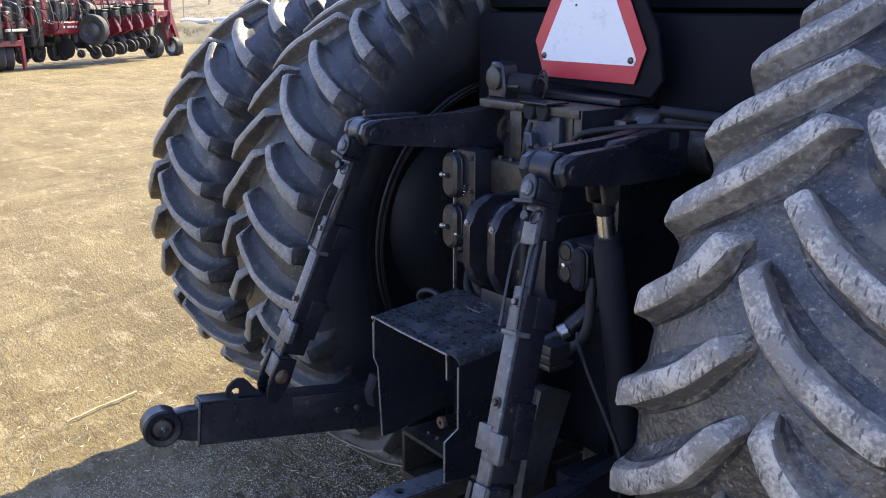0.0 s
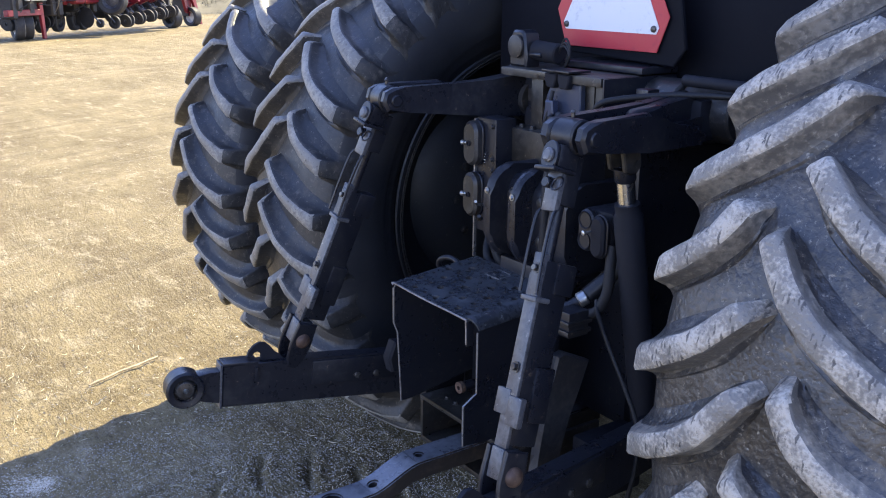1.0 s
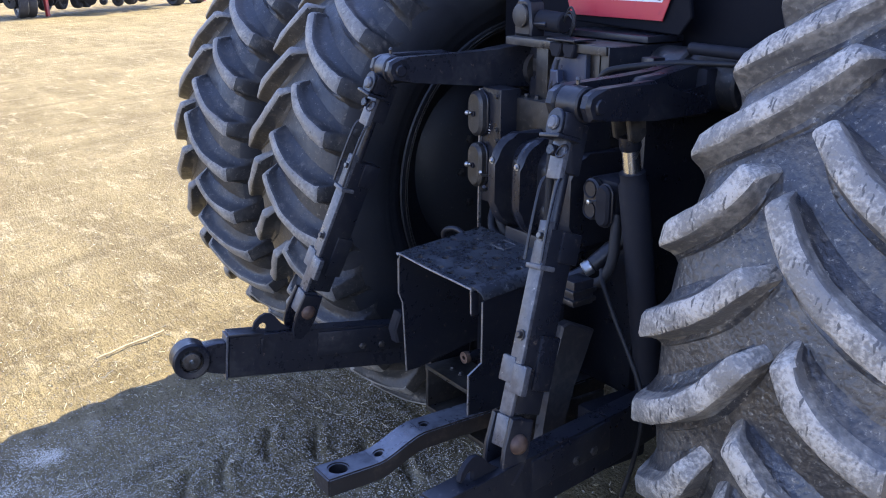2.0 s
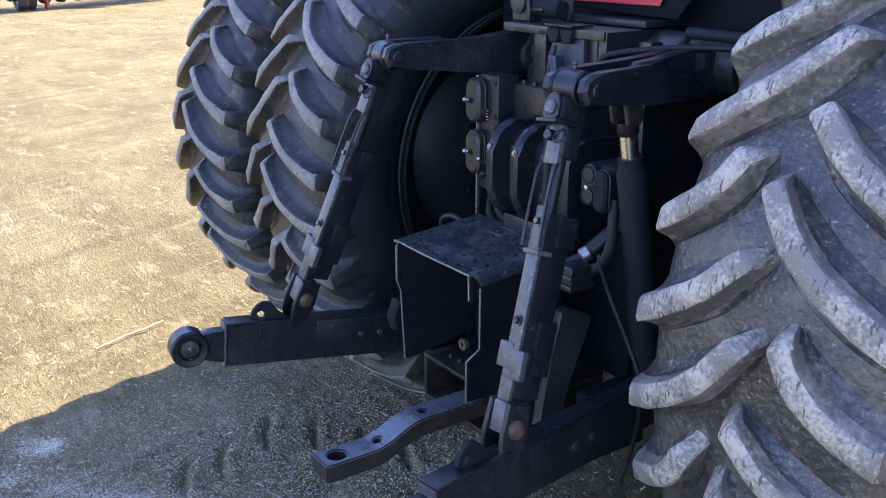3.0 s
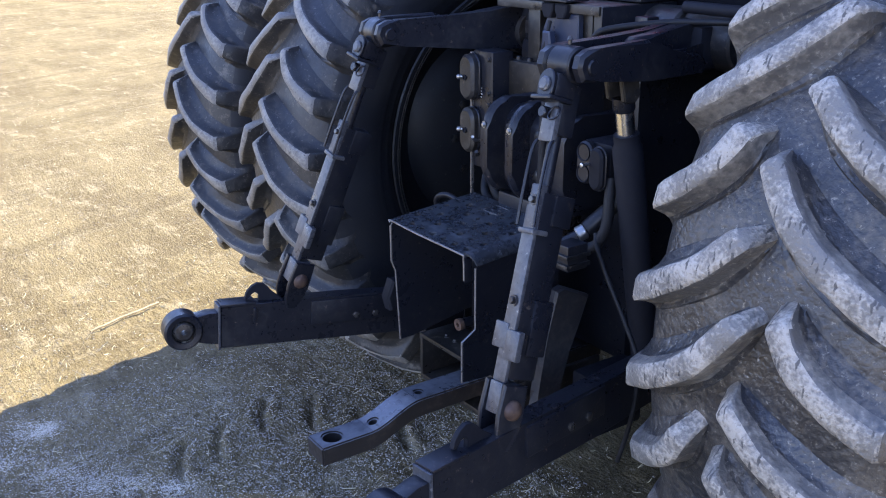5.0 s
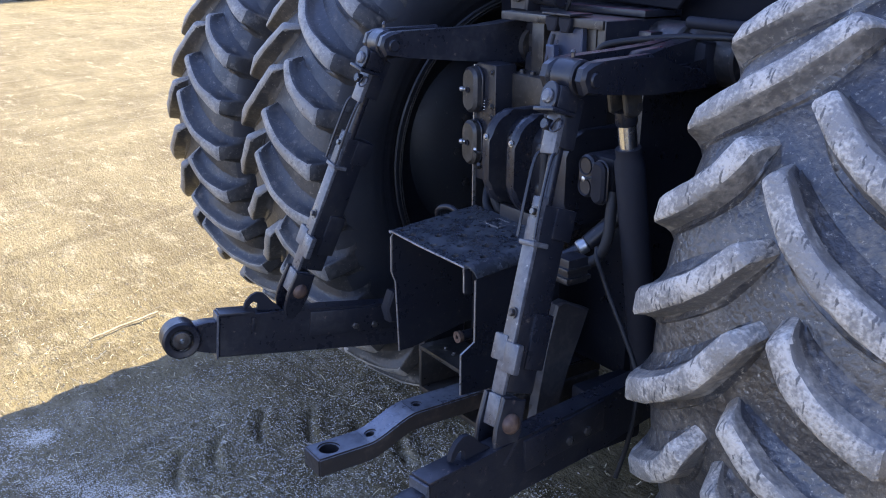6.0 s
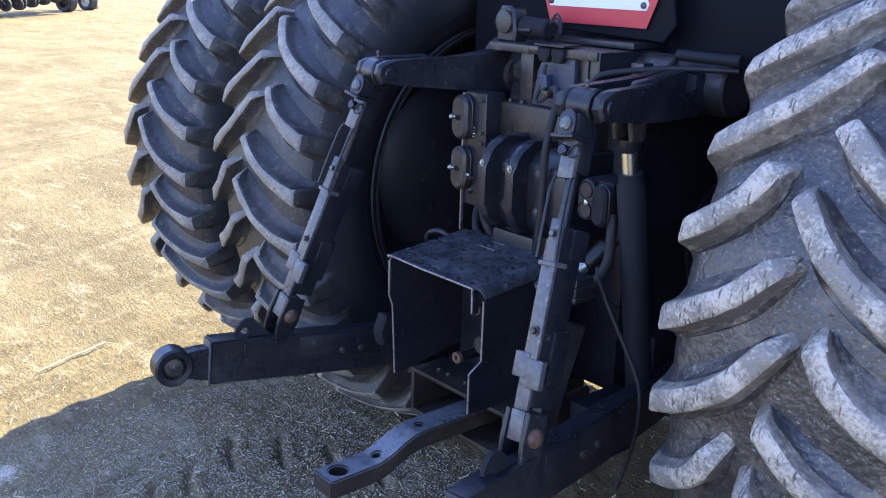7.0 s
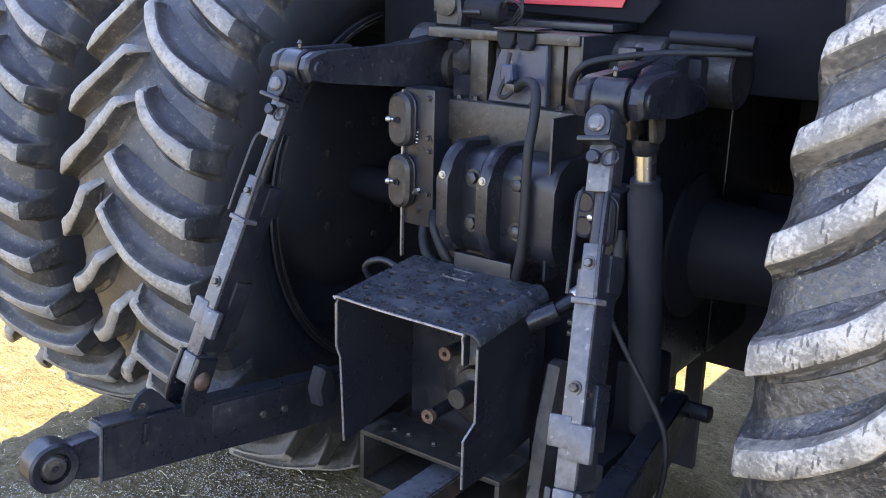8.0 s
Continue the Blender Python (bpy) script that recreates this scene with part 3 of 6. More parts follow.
def build_wheel(cx, axle_z, wear, slim, flare, facing, plus, minus, label, skin):
    wheel = part("wheel", build_rim(cx, axle_z, facing), RIM_BLACK, tractor, "black painted steel wheel rim")
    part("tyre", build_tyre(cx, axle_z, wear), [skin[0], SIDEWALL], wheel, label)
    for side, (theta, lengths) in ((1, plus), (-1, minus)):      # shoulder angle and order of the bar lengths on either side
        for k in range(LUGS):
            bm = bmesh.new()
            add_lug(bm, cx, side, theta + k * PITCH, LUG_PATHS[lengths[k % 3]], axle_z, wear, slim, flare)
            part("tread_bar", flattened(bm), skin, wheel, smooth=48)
    for u, r, thick in ((0.222, 0.549, 0.0028), (0.212, 0.536, 0.002)):
        ring = [(cx + facing * u, AXLE_Y + r * math.cos(a), axle_z + r * math.sin(a)) for a in np.linspace(0, 2 * math.pi, 97)]
        part("rim_lip", add_tube(bmesh.new(), ring, thick, 6, 1), DUSTY_PLATE, wheel, "dusty worn rim lip")
    if facing > 0:
        r, a = 0.515, math.atan2(1.269 - axle_z, 1.789 - AXLE_Y)
        y, z = AXLE_Y + r * math.cos(a), axle_z + r * math.sin(a)
        part("valve_stem", add_rod(bmesh.new(), (cx + 0.14, y, z), (cx + 0.197, y - 0.012 * math.cos(a), z - 0.012 * math.sin(a)), 0.007, 10), PALE_MARK, wheel, "pale capped valve stem")
    for k in range(10):
        a = 2 * math.pi * k / 10
        part("wheel_bolt", add_bolt(bmesh.new(), (cx + facing * 0.03, AXLE_Y + 0.2 * math.cos(a), axle_z + 0.2 * math.sin(a)), (facing, 0, 0), 0.016, 0.02), CAST, wheel)
    return wheel


def build_rim(cx, axle_z, facing):
    """A deep steel rim: flanges, barrel and dished disc."""
    bm = bmesh.new()
    m = Matrix.Translation((cx, AXLE_Y, axle_z)) @ Matrix.Rotation(math.pi / 2, 4, "Y")
    add_turned(bm, [(0.558, 0.2), (0.553, 0.204), (0.537, 0.2), (0.53, 0.188), (0.515, 0.175), (0.505, 0.12), (0.48, 0.1), (0.47, 0.0), (0.48, -0.1), (0.505, -0.12), (0.515, -0.175), (0.53, -0.188), (0.537, -0.2), (0.553, -0.204), (0.558, -0.2), (0.54, -0.19), (0.54, 0.19)], m, 96, closed=True)
    z = facing * 0.03
    add_turned(bm, [(0.478, z - 0.012), (0.36, z - 0.06 * facing - 0.012), (0.28, z - 0.012), (0.05, z - 0.012), (0.05, z + 0.012), (0.28, z + 0.012), (0.36, z - 0.06 * facing + 0.012), (0.478, z + 0.012)], m, 64, closed=True)
    return bm


def order(first, second, third):
    return (first, second, third)


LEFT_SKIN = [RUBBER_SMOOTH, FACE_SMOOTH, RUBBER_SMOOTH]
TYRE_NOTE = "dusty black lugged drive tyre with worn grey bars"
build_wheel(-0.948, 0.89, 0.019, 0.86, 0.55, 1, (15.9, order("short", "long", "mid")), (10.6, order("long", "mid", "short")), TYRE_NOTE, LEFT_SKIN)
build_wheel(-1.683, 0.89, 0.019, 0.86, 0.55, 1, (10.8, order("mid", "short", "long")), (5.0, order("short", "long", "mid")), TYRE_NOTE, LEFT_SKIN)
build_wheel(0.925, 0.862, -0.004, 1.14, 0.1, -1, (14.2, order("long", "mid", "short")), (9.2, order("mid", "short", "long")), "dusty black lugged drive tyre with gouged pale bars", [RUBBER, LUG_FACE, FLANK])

# axle, housing and cab, mostly in deep shade
bm = bmesh.new()
for s in (-1, 1):
    add_rod(bm, (s * 0.5, AXLE_Y, AXLE_Z), (s * (1.95 if s < 0 else 1.15), AXLE_Y, AXLE_Z), 0.055, 32)
    add_turned(bm, [(0, 0), (0.19, 0), (0.19, 0.03), (0.13, 0.06), (0.11, 0.32), (0.14, 0.34), (0.14, 0.37), (0, 0.37)], axes_to((s * 0.21, AXLE_Y, AXLE_Z), (s, AXLE_Y, AXLE_Z)), 40)
part("axle", bm, BLACK_MATT, tractor, "black cast axle housing")
bm = bmesh.new()
add_box(bm, (-0.23, 1.66, 0.52), (0.23, 2.4, 1.33), bevel=0.03)
add_box(bm, (-0.24, 2.3, 0.52), (0.24, 4.6, 1.4), bevel=0.03)
part("transmission_housing", bm, BLACK, tractor)
bm = bmesh.new()
add_box(bm, (-0.62, 1.88, 1.31), (0.62, 3.5, 1.66), bevel=0.02)
add_box(bm, (-0.78, 1.97, 1.66), (0.78, 3.5, 3.05), bevel=0.06)
part("cab", bm, CAB_BLACK, tractor, "black cab rear in deep shade")
for s in (-1, 1):
    bm = bmesh.new()
    arc = [(math.cos(radians(a)), math.sin(radians(a))) for a in range(10, 121, 8)]
    ring = [(1.14 * c, 1.14 * n_) for c, n_ in arc] + [(1.11 * c, 1.11 * n_) for c, n_ in arc[::-1]]
    m = Matrix.Translation((0, AXLE_Y + 0.1, AXLE_Z)) @ Matrix(((0, 0, 1, 0), (1, 0, 0, 0), (0, 1, 0, 0), (0, 0, 0, 1)))
    add_prism(bm, ring, min(s * 0.58, s * 1.1), max(s * 0.58, s * 1.1), m, 0.006)
    part("fender", bm, CAB_BLACK, tractor)
    bm = bmesh.new()
    add_box(bm, (min(s * 0.3, s * 0.64), 2.64, 0.42), (max(s * 0.3, s * 0.64), 3.4, 1.33), bevel=0.05)
    part("fuel_tank", bm, BLACK_MATT, tractor)
# added plate under the cab, blocks the view of sunlit ground beyond
bm = bmesh.new()
for lo, hi in (((-0.78, -0.01), (0.03, 0.95)), ((0.03, -0.01), (0.072, 0.242)), ((0.03, 0.361), (0.072, 0.95)), ((0.072, -0.01), (0.125, 0.95)), ((0.125, 0.378), (0.64, 0.95))):
    add_box(bm, (lo[0], 2.6, lo[1]), (hi[0], 2.63, hi[1]), bevel=0)
part("slotted_screen", bm, BLACK_MATT, tractor, "dark slotted plate added to hide sunlit ground")
bm = bmesh.new()
add_box(bm, (-0.45, 3.6, 0.75), (0.45, 6.2, 1.95), bevel=0.08)
part("hood", bm, RED, tractor)
for s in (-1, 1):
    bm = bmesh.new()
    m = Matrix.Translation((s * 0.95, 5.0, 0.62)) @ Matrix.Rotation(math.pi / 2, 4, "Y")
    add_turned(bm, [(0.36, -0.19), (0.5, -0.22), (0.61, -0.2), (0.64, -0.1), (0.645, 0.1), (0.61, 0.2), (0.5, 0.22), (0.36, 0.19), (0.33, 0.0)], m, 64, closed=True)
    part("front_tyre", bm, RUBBER, tractor)
    bm = bmesh.new()
    add_turned(bm, [(0, -0.05), (0.37, -0.05), (0.37, 0.05), (0, 0.05)], m, 40)
    add_rod(bm, (s * 0.2, 5.0, 0.62), (s * 0.95, 5.0, 0.62), 0.07)
    part("front_axle", bm, CAST, tractor)

# power take-off shield: a bent steel box, open to the rear, with a drilled top
SH_X0, SH_X1, SH_Y0, SH_Y1 = -0.181, 0.15, 1.205, 1.475


def shield_z(x, y):
    return 0.902 - 0.012 * (x - SH_X0) + 0.10 * (y - SH_Y0)


shield = part("shield_top", bmesh.new(), SHIELD_TOP, tractor, "scuffed black drilled step plate")
bm = bmesh.new()
nx, ny = 7, 6
gap_x, gap_y = (SH_X1 - SH_X0) / nx, (SH_Y1 - SH_Y0) / ny
for i in range(nx):
    for j in range(ny):
        x0, y0 = SH_X0 + i * gap_x, SH_Y0 + j * gap_y
        c = (x0 + gap_x * (0.5 + 0.1 * ((j % 2) - 0.5)), y0 + gap_y * 0.5)
        add_holed(bm, [(x0, y0), (x0 + gap_x, y0), (x0 + gap_x, y0 + gap_y), (x0, y0 + gap_y)], c, (0.0095 if (i + j) % 2 else 0.0068) if j < 5 else 0.0008,
                  lambda x, y: Vector((x, y, shield_z(x, y))), lambda x, y: Vector((x, y, shield_z(x, y) - 0.006)), 12, walls=(j == 0, i == nx - 1, j == ny - 1, i == 0))
bmesh.ops.remove_doubles(bm, verts=bm.verts, dist=1e-5)
bm.transform(Matrix.Translation(-BASES[tractor.name]))
bmesh.ops.recalc_face_normals(bm, faces=bm.faces)
bm.to_mesh(shield.data)
bm.free()


def shield_side(x, bottom_rear, step):
    """One cheek of the shield as an outline of (y, z), with the bent corner at its top."""
    zt = shield_z(x, SH_Y0) - 0.004
    zb = shield_z(x, SH_Y1) - 0.004
    out = [(SH_Y0, zt - 0.012), (SH_Y0 + 0.006, zt), (SH_Y1, zb), (SH_Y1, 0.6), (SH_Y0 + 0.06, bottom_rear)]
    return out + step


def yz_frame(x):
    return Matrix(((0, 0, 1, x), (1, 0, 0, 0), (0, 1, 0, 0), (0, 0, 0, 1)))


BEND = 0.026
right_side = [(SH_Y0 + 0.017, 0.868), (SH_Y0 + 0.022, shield_z(SH_X1, SH_Y0) - BEND), (SH_Y1, shield_z(SH_X1, SH_Y1) - BEND), (SH_Y1, 0.6), (SH_Y0 + 0.05, 0.582), (SH_Y0 - 0.022, 0.586), (SH_Y0 - 0.022, 0.69), (SH_Y0 + 0.017, 0.714)]
bm = bmesh.new()
for k in range(6):
    quad = []
    for kk in (k, k + 1):
        a = radians(90 - 15 * kk)
        quad.append([(SH_X1 - 0.006 + BEND * math.cos(a), y, shield_z(SH_X1, y) - BEND + BEND * math.sin(a)) for y in (SH_Y0 + 0.017 * (kk / 6), SH_Y1)])
    bm.faces.new([bm.verts.new(p) for p in (quad[0][0], quad[0][1], quad[1][1], quad[1][0])])
bmesh.ops.remove_doubles(bm, verts=bm.verts, dist=1e-5)
bmesh.ops.solidify(bm, geom=bm.faces, thickness=0.005)
part("shield_bend", bm, SHIELD_TOP, tractor)
for x, outline in ((SH_X0, shield_side(SH_X0, 0.56, [(SH_Y0 + 0.022, 0.56), (SH_Y0 + 0.012, 0.76), (SH_Y0, 0.79)])),
                   (SH_X1 + 0.015, right_side)):
    bm = bmesh.new()
    add_prism(bm, outline, 0, 0.006, yz_frame(x), 0.001)
    part("shield_side", bm, BLACK, tractor)
    bm = bmesh.new()
    edge = [Vector((x + 0.003, y - 0.0012, z)) for y, z in [outline[0]] + outline[5:][::-1]]
    add_tube(bm, edge, 0.0026, 6, 1)
    part("worn_edge", bm, BARE, tractor, "bare worn steel edge")
bm = bmesh.new()
add_tube(bm, [(SH_X0 + 0.002, SH_Y0 - 0.001, 0.894), (SH_X0 + 0.006, SH_Y0 - 0.001, 0.9), (-0.05, SH_Y0 - 0.0015, 0.8965), (SH_X1 - 0.02, SH_Y0 - 0.001, 0.896), (SH_X1 - 0.006, SH_Y0 - 0.001, 0.889), (SH_X1 - 0.004, SH_Y0 - 0.001, 0.835)], 0.0024, 6, 3)
part("worn_edge", bm, BARE, tractor)
slab_lip = add_box(bmesh.new(), (SH_X1 - 0.008, SH_Y0, 0.83), (SH_X1 - 0.002, SH_Y0 + 0.02, 0.893), None, 0.001)
part("shield_lip", slab_lip, BLACK, tractor)
bm = bmesh.new()
part("shield_back", add_box(bmesh.new(), (SH_X0 + 0.007, 1.462, 0.5), (SH_X1 + 0.005, 1.472, 0.9), None, 0.001), BLACK, tractor)
shaft_m = axes_to((0.05, 1.46, 0.69), (0.05, 1.16, 0.69), (1, 0, 0))
add_turned(bm, [(0, 0), (0.11, 0), (0.12, 0.02), (0.09, 0.05), (0.05, 0.055), (0.046, 0.07), (0.03, 0.07), (0.0225, 0.075), (0.0225, 0.13), (0.019, 0.135), (0, 0.135)], shaft_m, 40)
for v in bm.verts:
    p = shaft_m.inverted() @ v.co
    if p.z > 0.08 and 0.018 < math.hypot(p.x, p.y):
        v.co = shaft_m @ Vector((p.x * (1.1 if v.index % 2 else 0.94), p.y * (1.1 if v.index % 2 else 0.94), p.z))
part("power_shaft_stub", bm, CAST, tractor, "splined power shaft stub in greasy housing")
for p in ((-0.012, 1.365, 0.763), (0.004, 1.286, 0.65)):
    boss = part("guard_boss", add_rod(bmesh.new(), (p[0] + 0.005, 1.465, p[2]), (p[0], p[1] + 0.012, p[2]), 0.0135, 18), BLACK, tractor)
    part("washer", add_turned(bmesh.new(), [(0.006, 0), (0.0155, 0), (0.0155, 0.012), (0.006, 0.012)], axes_to((p[0], p[1] + 0.012, p[2]), (p[0], p[1] - 1, p[2]), (1, 0, 0)), 20, closed=True), RUST, boss, "rusty washer")

# drawbar and its hanger
bm = bmesh.new()


def bar_top(x, y):
    t = min(1, max(0, (y - 0.99) / 0.15))
    return Vector((x, y, 0.46 + 0.045 * t * t * (3 - 2 * t)))


def bar_bottom(x, y):
    return bar_top(x, y) - Vector((0, 0, 0.048))


HOLES = {(0.86, 0.955): (0.907, 0.0235), (1.0, 1.04): (1.02, 0.011), (1.13, 1.18): (1.155, 0.01)}
stops = [0.86, 0.955, 0.975, 1.0, 1.04, 1.055, 1.07, 1.085, 1.1, 1.115, 1.13, 1.18, 1.75]
for a, b in zip(stops, stops[1:]):
    cx0 = 0.016
    cor = [(cx0 - 0.04, a), (cx0 + 0.04, a), (cx0 + 0.04, b), (cx0 - 0.04, b)]
    ends = (a == 0.86, 1, b == 1.75, 1)
    if (a, b) in HOLES:
        cy, r = HOLES[(a, b)]
        add_holed(bm, cor, (cx0, cy), r, bar_top, bar_bottom, 24, walls=ends)
    else:
        t = [bm.verts.new(bar_top(*c)) for c in cor]
        u = [bm.verts.new(bar_bottom(*c)) for c in cor]
        bm.faces.new(t)
        bm.faces.new(u[::-1])
        for k in range(4):
            if ends[k]:
                bm.faces.new((t[(k + 1) % 4], t[k], u[k], u[(k + 1) % 4]))
bmesh.ops.remove_doubles(bm, verts=bm.verts, dist=1e-5)
rim = [e for e in bm.edges if len(e.link_faces) == 2 and e.calc_face_angle(0) > 1.2]
bmesh.ops.bevel(bm, geom=rim, offset=0.004, segments=2, affect="EDGES")
bmesh.ops.recalc_face_normals(bm, faces=bm.faces)
# upward faces stay bright, all others take the shade-darkened material
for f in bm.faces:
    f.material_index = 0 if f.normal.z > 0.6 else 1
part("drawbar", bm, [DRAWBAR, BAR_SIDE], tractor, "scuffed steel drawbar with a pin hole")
# added black disc stands for the shade inside the pin hole
part("pin_hole_dark_disc", add_turned(bmesh.new(), [(0, 0), (0.027, 0), (0.027, 0.004), (0, 0.004)], Matrix.Translation((0.016, 0.907, 0.4075)), 24), BLACK_MATT, tractor)
hanger = part("drawbar_hanger", add_box(bmesh.new(), (-0.196, 1.3, 0.415), (0.182, 1.62, 0.43), bevel=0.002), DUSTY_PLATE, tractor, "dusty steel drawbar support frame")
for lo, hi in (((-0.196, 1.3, 0.43), (-0.184, 1.62, 0.54)), ((0.17, 1.3, 0.43), (0.182, 1.62, 0.54)), ((-0.196, 1.3, 0.54), (0.182, 1.42, 0.552))):
    part("hanger_plate", add_box(bmesh.new(), lo, hi, bevel=0.002), DUSTY_PLATE, hanger)
for x in (-0.13, -0.09, -0.02, 0.05, 0.1):
    part("bolt", add_bolt(bmesh.new(), (x, 1.345, 0.552), (0, 0, 1), 0.006, 0.006), CAST, tractor)

# three-point hitch, half lowered: lower links, lift rods, lift arms and lift cylinder
def lower_link(s):
    if s > 0:                                     # the hitch hangs swayed to its left
        ball, pivot = Vector((0.518, 0.753, 0.578)), Vector((0.37, 1.78, 0.6))
    else:
        ball, pivot = Vector((-0.55, 0.753, 0.576)), Vector((-0.40, 1.78, 0.488))
    m = axes_to(ball, pivot)                      # z runs forward, y up, x across
    bm = bmesh.new()
    low, high = -0.062, 0.058
    add_prism(bm, [(0.1, high + 0.004), (0.26, high + 0.004), (0.4, high + 0.004), (1.0, high - 0.008), (1.03, 0.0), (1.0, low), (0.6, low - 0.01), (0.1, low)], -0.024, 0.024, m @ Matrix(((0, 0, 1, 0), (0, 1, 0, 0), (1, 0, 0, 0), (0, 0, 0, 1))), 0.005)
    link = part("lower_link", bm, LINK_PAINT, tractor, "black painted lower hitch link")
    bm = bmesh.new()                              # the sliding end and its eye
    ax = m @ Matrix.Rotation(math.pi / 2, 4, "Y")
    add_turned(bm, [(0.035, -0.022), (0.033, -0.026), (0.047, -0.029), (0.0525, -0.024), (0.0525, 0.024), (0.047, 0.029), (0.033, 0.026), (0.035, 0.022)], ax, 48, closed=True)
    add_prism(bm, [(0.03, 0.04), (0.07, 0.044), (0.16, 0.046), (0.16, -0.05), (0.09, -0.05), (0.06, -0.038), (0.035, -0.04)], -0.02, 0.02, m @ Matrix(((0, 0, 1, 0), (0, 1, 0, 0), (1, 0, 0, 0), (0, 0, 0, 1))), 0.004)
    part("link_end", bm, LINK_PAINT, link, "black sliding link end with a round eye")
    bm = bmesh.new()
    pts = [(0.034 * math.cos(radians(a)), 0.034 * math.sin(radians(a))) for a in range(-48, 49, 12)]
    add_turned(bm, [(0.0075, -0.027), *[(r, h) for r, h in pts], (0.0075, 0.027)], ax, 40, closed=True)
    part("ball", bm, BALL, link, "greasy bored steel ball")
    ring = [(-0.0265, low - 0.002), (0.0265, low - 0.002), (0.0265, high + 0.006), (-0.0265, high + 0.006)]
    part("band", add_prism(bmesh.new(), ring, 0.094, 0.1, m, 0.001), ROD_STEEL, link, "worn edge of the link sleeve")
    part("sleeve", add_box(bmesh.new(), (-0.027, high + 0.002, 0.1), (0.027, high + 0.011, 0.2), m, 0.003), LINK_PAINT, link)
    part("sleeve", add_box(bmesh.new(), (-0.03, -0.02, 0.36), (0.03, high - 0.004, 0.62), m, 0.004), LINK_PAINT, link)
    bm = bmesh.new()                              # the release catch on top
    hook = [(0.285, 0.062), (0.255, 0.082), (0.24, 0.101), (0.226, 0.113), (0.208, 0.116), (0.192, 0.108), (0.178, 0.092), (0.173, 0.075), (0.18, 0.071), (0.188, 0.078), (0.192, 0.087), (0.201, 0.091), (0.21, 0.087), (0.214, 0.078), (0.21, 0.062)]
    add_prism(bm, hook[::-1], -0.006, 0.006, m @ Matrix(((0, 0, 1, 0), (0, 1, 0, 0), (1, 0, 0, 0), (0, 0, 0, 1))), 0.001)
    part("catch", bm, BLACK_MATT, link)
    bm = bmesh.new()
    add_box(bm, (s * 0.03 - 0.004, 0.012, 0.19), (s * 0.03 + 0.004, 0.052, 0.198), m, 0.001)
    part("tab", bm, LINK_PAINT, link)
    for z0 in (0.5, 0.56):
        for sx in (-1, 1):
            part("bolt", add_bolt(bmesh.new(), m @ Vector((sx * 0.024, 0.0, z0)), m.to_3x3() @ Vector((sx, 0, 0)), 0.011, 0.01), BALL, link)
    return link


for s in (-1, 1):
    lower_link(s)


